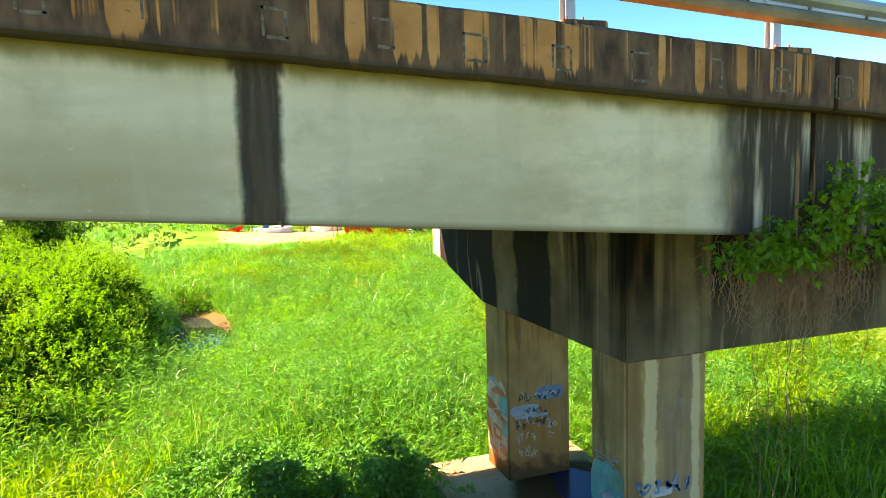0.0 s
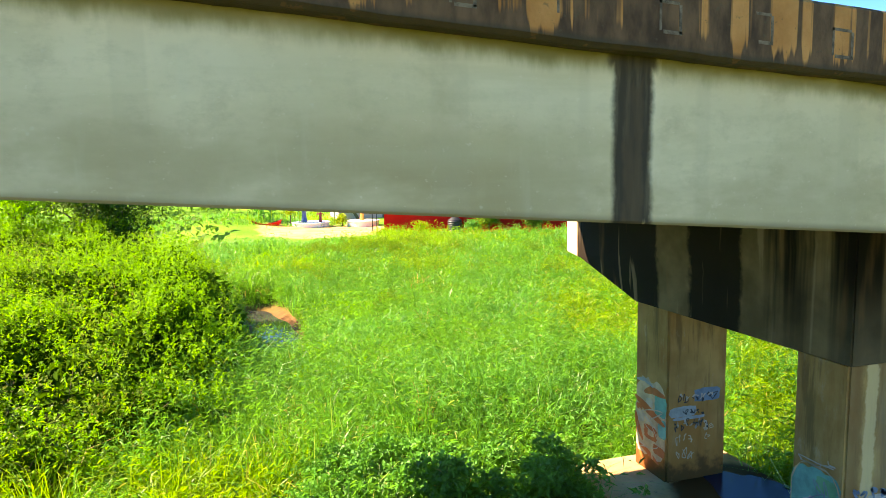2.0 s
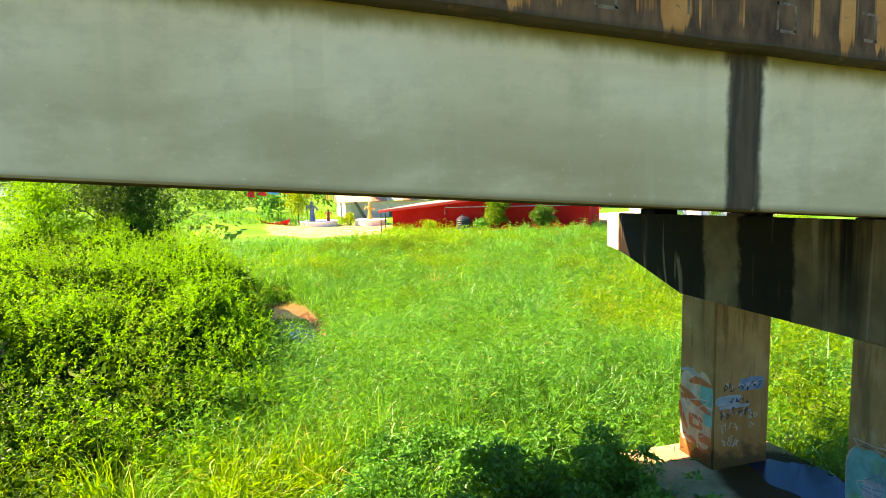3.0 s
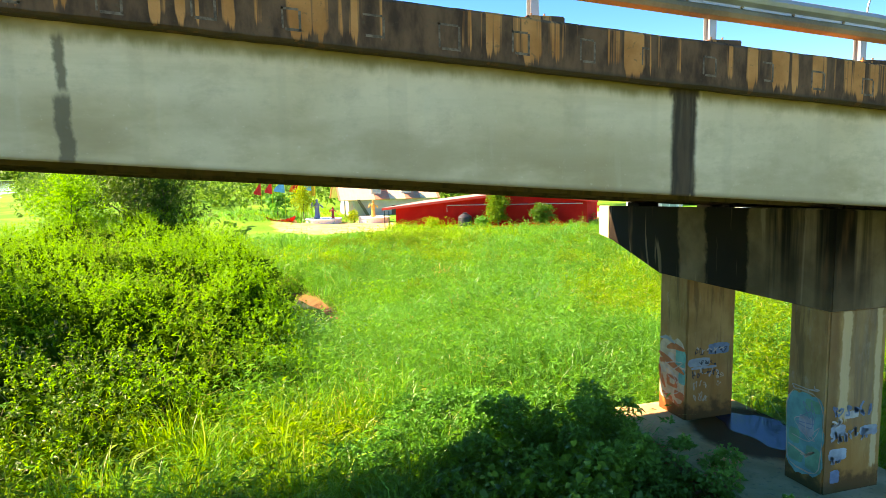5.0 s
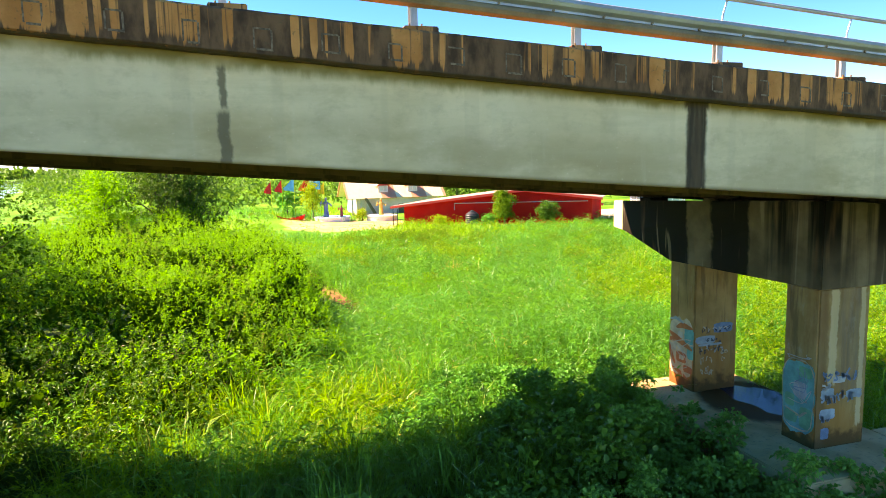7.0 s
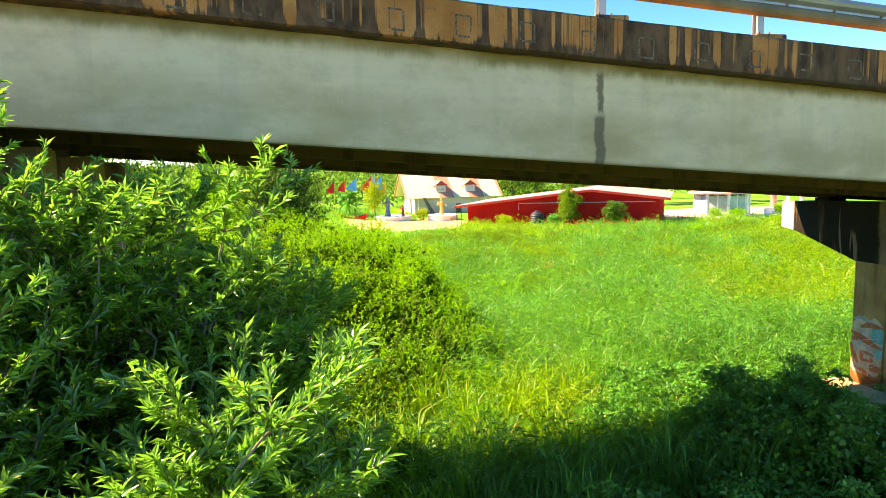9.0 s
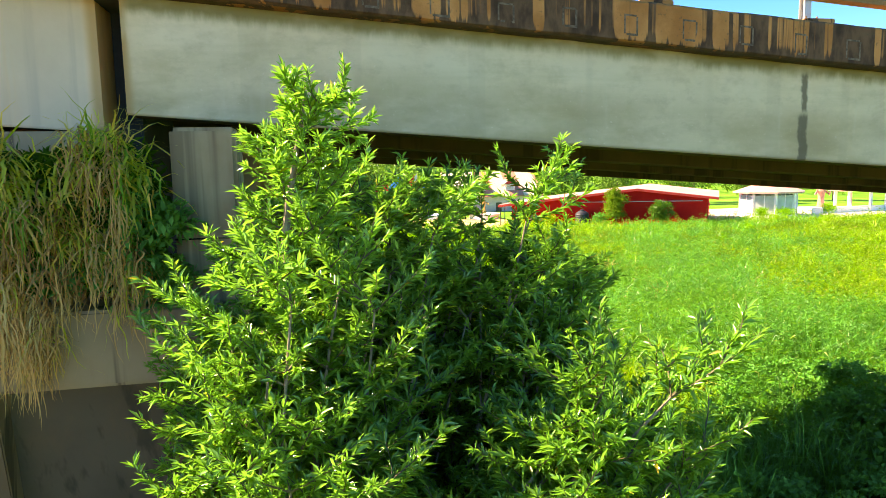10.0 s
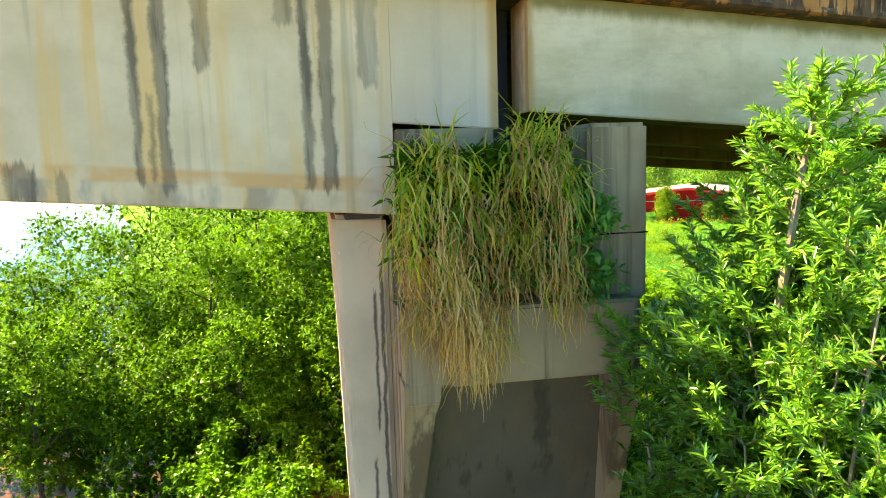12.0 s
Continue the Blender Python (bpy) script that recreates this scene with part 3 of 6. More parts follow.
def smooth01(a, b, v):
    t = np.clip((np.asarray(v, float) - a) / (b - a), 0, 1)
    return t * t * (3 - 2 * t)


def waves(x, y, scale, seed):
    """A cheap rolling unevenness in -1..1."""
    r = np.random.default_rng(seed)
    out = 0
    for k in range(5):
        a, f, p = r.uniform(0, 2 * math.pi), (1.0, 1.7, 2.9, 4.3, 7.1)[k] / scale, r.uniform(0, 6.28)
        out = out + np.sin((x * math.cos(a) + y * math.sin(a)) * f + p) / (1 + 0.6 * k)
    return out / 2.4

# ---- land and water ----
STREAM = [(-1.9, 37.5), (-1.0, 34.0), (-0.95, 31.0), (-1.3, 27.6)]


def hummock(x, y, cell, seed):
    """Nearest of many scattered hummocks: how high it swells here (0..1), and the way out from its middle."""
    best, ox, oy = np.zeros(np.shape(x)), np.zeros(np.shape(x)), np.zeros(np.shape(x))
    i0, j0 = np.floor(x / cell), np.floor(y / cell)
    for di in (-1, 0, 1):
        for dj in (-1, 0, 1):
            i, j = i0 + di, j0 + dj
            h = lambda k: np.modf(np.abs(np.sin(i * 127.1 + j * 311.7 + seed * 17.3 + k * 74.7) * 43758.5453))[0]
            cx, cy, r = (i + 0.15 + 0.7 * h(0)) * cell, (j + 0.15 + 0.7 * h(1)) * cell, cell * (0.5 + 0.45 * h(2))
            dx, dy = (x - cx) / r, (y - cy) / r
            v = np.clip(1 - dx * dx - dy * dy, 0, 1) * (0.45 + 0.55 * h(3))
            more = v > best
            best, ox, oy = np.where(more, v, best), np.where(more, dx, ox), np.where(more, dy, oy)
    return best, np.stack([ox, oy], -1)


def land(x, y):
    """Height of the soil."""
    x, y = np.asarray(x, float), np.asarray(y, float)
    t = smooth01(7, 33, y)
    z = -0.95 * (1 - t) - 2.5 * t
    z = z + 0.10 * waves(x, y, 4.0, 3) + 0.12 * waves(x, y, 14.0, 4) * smooth01(40, 20, y)
    field = smooth01(7.6, 10.5, y) * smooth01(70, 60, y) * smooth01(-9, -4, x) * (1 - np.exp(-((x + 0.3) / 4.0) ** 2 - ((y - 25) / 10.0) ** 2))
    z = z + field * (0.50 * hummock(x, y, 3.1, 9)[0] + 0.85 * hummock(x, y, 7.5, 4)[0])
    # the mound beside the temple yard and rising land behind it
    z = z + 1.6 * np.exp(-(((x + 4) / 8) ** 2 + ((y - 98) / 8) ** 2))
    z = z + 8.0 * smooth01(122, 260, y) * smooth01(-80, -20, x)
    # river on the left, with its far shore
    rim = -17.2 - 7.5 * smooth01(15, 27, y)
    bank = smooth01(0.0, -4.5, x - rim + 1.0 * waves(x, y, 9.0, 8))
    river = bank * np.where(y > 45, 0, 1) + np.where(y > 45, smooth01(-0.26 * y - 12, -0.26 * y - 30, x), 0) * smooth01(1000, 900, y)
    z = z * (1 - river) - 4.0 * river
    d = np.full(np.shape(z), 1e9)
    for (x0, y0), (x1, y1) in zip(STREAM, STREAM[1:]):
        k = np.clip(((x - x0) * (x1 - x0) + (y - y0) * (y1 - y0)) / ((x1 - x0) ** 2 + (y1 - y0) ** 2), 0, 1)
        d = np.minimum(d, np.hypot(x - x0 - k * (x1 - x0), y - y0 - k * (y1 - y0)))
    cut = np.exp(-(d / 1.4) ** 2)
    return z * (1 - cut) - 3.3 * cut


def make_ground_sheet():
    def axis(fine0, fine1, step, ends):
        a = list(np.arange(fine0, fine1 + 1e-6, step))
        s, v = step, a[-1]
        while v < ends[1]:
            s *= 1.22
            v += s
            a.append(v)
        s, v, b = step, a[0], []
        while v > ends[0]:
            s *= 1.22
            v -= s
            b.append(v)
        return np.array(b[::-1] + a)
    xs, ys = axis(-34, 40, 0.7, (-3000, 3000)), axis(-12, 112, 0.9, (-3000, 3200))
    X, Y = np.meshgrid(xs, ys)
    Z = land(X, Y)
    v = np.stack([X, Y, Z], -1).reshape(-1, 3)
    w, h = len(xs), len(ys)
    i = (np.arange(h - 1)[:, None] * w + np.arange(w - 1)[None]).ravel()
    t = np.concatenate([np.stack([i, i + 1, i + w + 1], 1), np.stack([i, i + w + 1, i + w], 1)])
    ob = soup("ground", v, t, GROUND)
    ob.data.polygons.foreach_set("use_smooth", np.ones(len(t), bool))
    tagged(ob, "uneven grassy river bank with mud and a sandy yard", "ground", kind="structure")


make_ground_sheet()
water = part("water", box(-1500, 60, -400, 1600, -3.3, -2.85), WATER)
tagged(water, "calm muddy river water with sky reflections", "water", kind="structure")

# ---- the bridge ----
SLOPE, CROSS = -0.075, -0.030


def zb(x, y=0.0):
    """The foot of the girders: the deck falls along x and across y."""
    return 5.27 + SLOPE * x + CROSS * y


def beam(x0, x1, y0, y1, h0, h1, bm=None, bevel=0.0, flat=False):
    """A box that follows the slope: heights above the girders' foot."""
    bm = bm or bmesh.new()
    c = CROSS if not flat else 0.0
    o = [(x0, y0, 5.27 + SLOPE * x0 + c * y0 + h0), (x0, y1, 5.27 + SLOPE * x0 + c * y1 + h0), (x0, y1, 5.27 + SLOPE * x0 + c * y1 + h1), (x0, y0, 5.27 + SLOPE * x0 + c * y0 + h1)]
    return prism(o, (x1 - x0, 0, SLOPE * (x1 - x0)), bm, bevel)


def girder(x0, x1, y0, h0, h1, material, parent, thick=0.62, lift=0.0):
    """A deep concrete girder with a small chamfer along its foot."""
    z = 5.27 + SLOPE * x0 + CROSS * y0
    h0 -= 0.015
    o = [(x0, y0 + 0.015, z + h0), (x0, y0 + thick - 0.015, z + h0), (x0, y0 + thick, z + h0 + 0.018), (x0, y0 + thick, z + h1), (x0, y0, z + h1), (x0, y0, z + h0 + 0.018)]
    bm = prism(o, (x1 - x0, 0, SLOPE * (x1 - x0)))
    for v in bm.verts:
        if v.co.x < x0 + 0.1 and v.co.z < z + h0 + 0.05:
            v.co.z += lift
    g = part("girder", bm, material, parent)
    # Undersides take the shade-dark concrete.
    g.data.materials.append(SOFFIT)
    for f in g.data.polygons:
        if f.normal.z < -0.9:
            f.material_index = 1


FAR = 9.2


def span(name, x0, x1, ys, h0, material, label):
    top = base(name, (x0, 0, zb(x0)), label, "bridge span", "spans of the bridge", "structure")
    # Inner girders and deck slab carry the deck's shade in their colour.
    for y in ys:
        if h0 < -0.5:
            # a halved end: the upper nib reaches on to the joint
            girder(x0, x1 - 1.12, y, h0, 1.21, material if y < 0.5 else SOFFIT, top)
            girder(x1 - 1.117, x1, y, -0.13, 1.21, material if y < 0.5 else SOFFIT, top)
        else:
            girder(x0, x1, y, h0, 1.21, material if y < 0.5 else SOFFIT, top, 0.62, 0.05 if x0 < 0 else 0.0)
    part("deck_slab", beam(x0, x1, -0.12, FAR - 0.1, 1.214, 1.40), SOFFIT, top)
    part("road_surface", beam(x0, x1, 0.36, FAR - 0.5, 1.404, 1.46), ASPHALT, top)
    # the drip edge of the kerb sags and chips a little along its length
    def kerb(y0, y1):
        bm = bmesh.new()
        n = max(2, int((x1 - x0) / 0.12))
        rings = []
        for i in range(n + 1):
            x = x0 + (x1 - x0) * i / n
            w = 0.012 * noise.noise((x * 1.7, y0, 0)) + 0.008 * noise.noise((x * 7, y0, 3))
            z = zb(x, y0)
            f = 1.16 - 0.004 * min(x, 0.0)
            prof = [(y0 + 0.05, f + w), (y1, 1.19), (y1, 1.66 + w * 0.6), (y0 + 0.03, 1.662 + w * 0.6), (y0 + w * 0.3, 1.635 + w), (y0 + w * 0.5, f + 0.025 + w)]
            rings.append([bm.verts.new((x, y, z + h)) for y, h in prof])
        for a, b in zip(rings, rings[1:]):
            for k in range(6):
                bm.faces.new((a[k], b[k], b[(k + 1) % 6], a[(k + 1) % 6]))
        bm.faces.new(rings[0])
        bm.faces.new(rings[-1][::-1])
        bmesh.ops.recalc_face_normals(bm, faces=bm.faces)
        return bm
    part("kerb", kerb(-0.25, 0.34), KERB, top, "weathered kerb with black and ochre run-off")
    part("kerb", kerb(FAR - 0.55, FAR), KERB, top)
    return top


mid = span("bridge_span", -13.90, 5.33, (0.0, 2.6, 5.2, 8.2), 0.0, GIRDER, "grey-green concrete bridge span with black run-off stains")
right = span("bridge_span", 5.39, 16.0, (0.0, 2.6, 5.2, 8.2), 0.0, GIRDER, "dirty concrete bridge span beyond the expansion joint")
left = span("bridge_span", -40.0, -14.175, (0.19, 2.7, 5.3, 8.2), -1.07, RIVER_GIRDER, "deep cream concrete span streaked with black drips")

# pale mortar frames on the kerb face
def make_patches():
    r = random.Random(5)
    x = -20.2
    while x < 6:
        w, h = r.uniform(0.17, 0.22), r.uniform(0.20, 0.25)
        zc = zb(x, -0.25) + 1.40 + r.uniform(-0.03, 0.02)
        bm = bmesh.new()
        for a, b, c, d in ((-w / 2, w / 2 - 0.02, h / 2 - 0.020, h / 2), (-w / 2 + 0.03, w / 2, -h / 2, -h / 2 + 0.024), (-w / 2, -w / 2 + 0.018, -h / 2 + 0.02, h / 2), (w / 2 - 0.022, w / 2, -h / 2, h / 2 - 0.03)):
            o = [(x + a, -0.252, zc + c), (x + b, -0.252, zc + c + SLOPE * (b - a)), (x + b, -0.252, zc + d + SLOPE * (b - a)), (x + a, -0.252, zc + d)]
            prism(o, (0, 0.02, 0), bm)
        part("mortar_frame", bm, MORTAR, mid if -13.85 < x < 5.3 else (left if x < -14.2 else right))
        x += 0.733
MORTAR = plain("pale_mortar", (0.26, 0.17, 0.10), 0.95, 0, 0.7, 16.0)
make_patches()

# ---- guard rail ----
POST_X = [2.78 - 2.18 * k for k in range(-4, 12)]


def zk(x):
    """The kerb's datum for rail heights."""
    return zb(x) + 0.06


def make_rail():
    top = base("guard_rail", (0, 0.1, zk(0) + 1.6), "galvanised steel corrugated guard rail with pipe handrail on kerb", "guard rail")
    def w_beam(x0, x1, bm):
        # corrugated profile: (y, height)
        prof = [(0.10, 1.925), (0.02, 1.95), (0.0, 2.0), (0.02, 2.045), (0.085, 2.08), (0.085, 2.11), (0.02, 2.145), (0.0, 2.19), (0.02, 2.235), (0.085, 2.26)]
        a = [bm.verts.new((x0, y + 0.0, zk(x0) + h)) for y, h in prof] + [bm.verts.new((x0, y + 0.008, zk(x0) + h + (0.004 if 0 < i < 9 else 0))) for i, (y, h) in reversed(list(enumerate(prof)))]
        b = [bm.verts.new(v.co + Vector((x1 - x0, 0, SLOPE * (x1 - x0)))) for v in a]
        n = len(a)
        for k in range(n):
            bm.faces.new((a[k], b[k], b[(k + 1) % n], a[(k + 1) % n]))
        bmesh.ops.recalc_face_normals(bm, faces=bm.faces)
        return bm
    xs = POST_X
    for i in range(len(xs) - 1):
        bm = w_beam(xs[i + 1] - 0.16, xs[i] + 0.16, bmesh.new())
        for v in bm.verts:
            v.co.y += -0.04 + (0.010 if i % 2 else 0.0)
        panel = part("rail_panel", bm, STEEL, top)
        # Lower wave browned: dirt, and light bounced off the kerb put into the colour.
        panel.data.materials.append(STEEL_BROWN)
        for f in panel.data.polygons:
            if f.center.z - zk(f.center.x) < 2.085:
                f.material_index = 1
    for x in xs:
        z = zk(x)
        pad = box(x - 0.16, x + 0.26, -0.10, 0.30, z + 1.56, z + 1.68, 0.012)
        part("concrete_pad", pad, KERB, top)
        post = bmesh.new()
        box(x - 0.045, x + 0.045, 0.065, 0.073, z + 1.66, z + 2.24, 0, post)
        box(x - 0.004, x + 0.004, 0.073, 0.165, z + 1.66, z + 2.24, 0, post)
        box(x - 0.045, x + 0.045, 0.165, 0.173, z + 1.66, z + 2.24, 0, post)
        box(x - 0.10, x + 0.10, 0.02, 0.21, z + 1.676, z + 1.694, 0, post)
        p = part("post", post, STEEL, top)
        for sx in (-0.075, 0.075):
            part("bolt", lathe(x + sx, 0.0, [(0.012, z + 1.692), (0.012, z + 1.72)], 6), STEEL_BROWN, p)
        part("handrail_bracket", tube([(x + 0.02, 0.07, z + 2.2), (x + 0.03, 0.06, z + 2.34), (x + 0.09, 0.05, z + 2.54)], 0.014, 6), STEEL, top)
        for s in (0.36, 1.1, 1.82):
            part("rail_bolt", tube([(x - s, 0.028, zk(x - s) + 2.095), (x - s, 0.052, zk(x - s) + 2.095)], 0.018, 6), STEEL_BROWN, top)
    part("handrail", tube([(xs[-1], 0.05, zk(xs[-1]) + 2.56), (xs[0], 0.05, zk(xs[0]) + 2.56)], 0.03, 10), STEEL, top)


make_rail()

# ---- the pier on the bank ----
def make_bank_pier():
    top = base("bridge_pier", (6.0, 4.5, -0.1), "stained concrete bridge pier with graffiti on square columns", "bridge pier", "piers of the bridge", "structure")
    # cross beam, its foot rising towards the far end
    x = 4.55
    o = [(x + 0.06, 2.05, 3.13), (x + 0.02, 6.75, 3.10), (x - 0.12, 8.62, 3.70), (x - 0.14, 9.2, 3.78), (x - 0.14, 9.2, 4.53), (x + 0.06, 2.05, 4.83)]
    bm = prism(o, (4.7, 0, 0))
    for v in bm.verts:
        if v.co.x > 8 and v.co.z > 4:
            v.co.z -= 0.32
    bmesh.ops.bevel(bm, geom=list(bm.edges), offset=0.02, segments=2, affect="EDGES")
    part("cross_beam", bm, CAP, top)
    for y0, x0, y1 in ((5.80, 4.65, 6.80), (2.13, 4.68, 2.98)):
        bm = box(x0, x0 + 1.25, y0, y1, -0.2, 3.13, 0.03)
        c = part("column", bm, COLUMN, top)
        graffiti(c, x0, y0, y1)
    for y in (2.5, 5.1, 7.75):
        part("bearing_block", box(4.66, 5.2, y, y + 0.5, zb(5.0, y) - 0.35, zb(5.0, y) - 0.01), CAP, top)
    ft = box(3.35, 6.6, 1.0, 7.08, -1.5, -0.08, 0.03)
    part("footing_slab", ft, SLAB, top, "brown damp concrete footing slab")
    part("footing_slab", box(6.61, 8.3, 0.85, 2.6, -1.5, -0.10, 0.04), SLAB, top)
    pd = bmesh.new()
    vs = [pd.verts.new((5.85 + 0.62 * (1 + 0.13 * math.sin(3 * a + 1) + 0.08 * math.sin(7 * a)) * math.cos(a), 4.75 + 1.15 * (1 + 0.12 * math.sin(4 * a) + 0.06 * math.sin(9 * a + 2)) * math.sin(a), -0.074)) for a in [k * math.pi / 40 for k in range(80)]]
    pd.faces.new(vs)
    wet = part("puddle", pd, PUDDLE)
    tagged(wet, "shallow still puddle reflecting blue sky on slab", "puddle")


PUDDLE = Nodes("puddle_water").done((0.012, 0.03, 0.075), 0.2, 0, 0.22)
PAINT = {k: plain(k + "_spray_paint", c, 0.6, 0, 0.35, 5.0) for k, c in
         dict(teal=(0.01, 0.42, 0.38), green=(0.03, 0.40, 0.22), white=(0.48, 0.47, 0.41), orange=(0.58, 0.14, 0.04), blue=(0.12, 0.25, 0.36), pale_blue=(0.30, 0.42, 0.45), black=(0.03, 0.03, 0.04), cream=(0.58, 0.47, 0.32)).items()}


def blot(face, u0, u1, v0, v1, seed, lift):
    """A ragged patch of paint on a flat face; face maps (u, v, lift) to a place."""
    r = random.Random(seed)
    bm = bmesh.new()
    ring = []
    n = 36
    for k in range(n):
        a = 2 * math.pi * k / n
        e = (abs(math.cos(a)) ** 5 + abs(math.sin(a)) ** 5) ** -0.2
        q = e * (0.90 + 0.13 * r.random())
        ring.append(bm.verts.new(face((u0 + u1) / 2 + (u1 - u0) / 2 * q * math.cos(a), (v0 + v1) / 2 + (v1 - v0) / 2 * q * math.sin(a), lift)))
    bm.faces.new(ring)
    return bm


def scrawl(face, u0, u1, v0, v1, seed, lift, width=0.018, turns=7, bm=None):
    """A sprayed line that loops over a patch."""
    r = random.Random(seed)
    bm = bm or bmesh.new()
    pts = []
    for k in range(turns):
        pts.append((r.uniform(u0, u1), r.uniform(v0, v1)))
    path = []
    for a, b, c, d in zip([pts[0]] + pts, pts, pts[1:], pts[2:] + [pts[-1]]):
        for s in range(6):
            t = s / 6
            path.append(tuple(0.5 * ((2 * b[i]) + (-a[i] + c[i]) * t + (2 * a[i] - 5 * b[i] + 4 * c[i] - d[i]) * t * t + (-a[i] + 3 * b[i] - 3 * c[i] + d[i]) * t ** 3) for i in (0, 1)))
    path = [(min(max(p[0], u0), u1), min(max(p[1], v0), v1)) for p in path]
    prev = None
    for (ua, va), (ub, vb) in zip(path, path[1:]):
        l = math.hypot(ub - ua, vb - va)
        if l < 1e-4:
            continue
        nx, ny = -(vb - va) / l * width / 2, (ub - ua) / l * width / 2
        q = [bm.verts.new(face(ub + nx, vb + ny, lift)), bm.verts.new(face(ub - nx, vb - ny, lift))]
        if prev:
            bm.faces.new((prev[0], prev[1], q[1], q[0]))
        prev = q
    return bm


def bars(face, u0, u1, v, height, seed, lift, bm=None, bold=1.0):
    """A line of sprayed signs: one short looping stroke after another."""
    r = random.Random(seed)
    bm = bm or bmesh.new()
    u = u0
    while u < u1:
        w = r.uniform(0.07, 0.16)
        v0 = v + r.uniform(-0.04, 0.04)
        scrawl(face, u, u + w, v0, v0 + height * r.uniform(0.8, 1.1), r.random(), lift, bold * r.uniform(0.022, 0.036), 6, bm)
        u += w + r.uniform(0.0, 0.035)
    return bm


def swoosh(face, pts, lift, width):
    """A broad sprayed band along points (u, v), tapering at both ends."""
    bm, n = bmesh.new(), 18
    rows = []
    for k in range(n + 1):
        t = k / n * (len(pts) - 1)
        i = min(len(pts) - 2, int(t))
        f = t - i
        f = f * f * (3 - 2 * f) * 0.5 + f * 0.5
        (u0, v0), (u1, v1) = pts[i], pts[i + 1]
        l = max(1e-4, math.hypot(u1 - u0, v1 - v0))
        w = width * (0.25 + 0.75 * math.sin(math.pi * k / n)) / 2
        u, v = u0 + (u1 - u0) * f, v0 + (v1 - v0) * f
        rows.append([bm.verts.new(face(min(1, max(0, u - (v1 - v0) / l * w)), v + (u1 - u0) / l * w, lift)), bm.verts.new(face(min(1, max(0, u + (v1 - v0) / l * w)), v - (u1 - u0) / l * w, lift))])
    for c, d in zip(rows, rows[1:]):
        bm.faces.new((c[0], c[1], d[1], d[0]))
    return bm


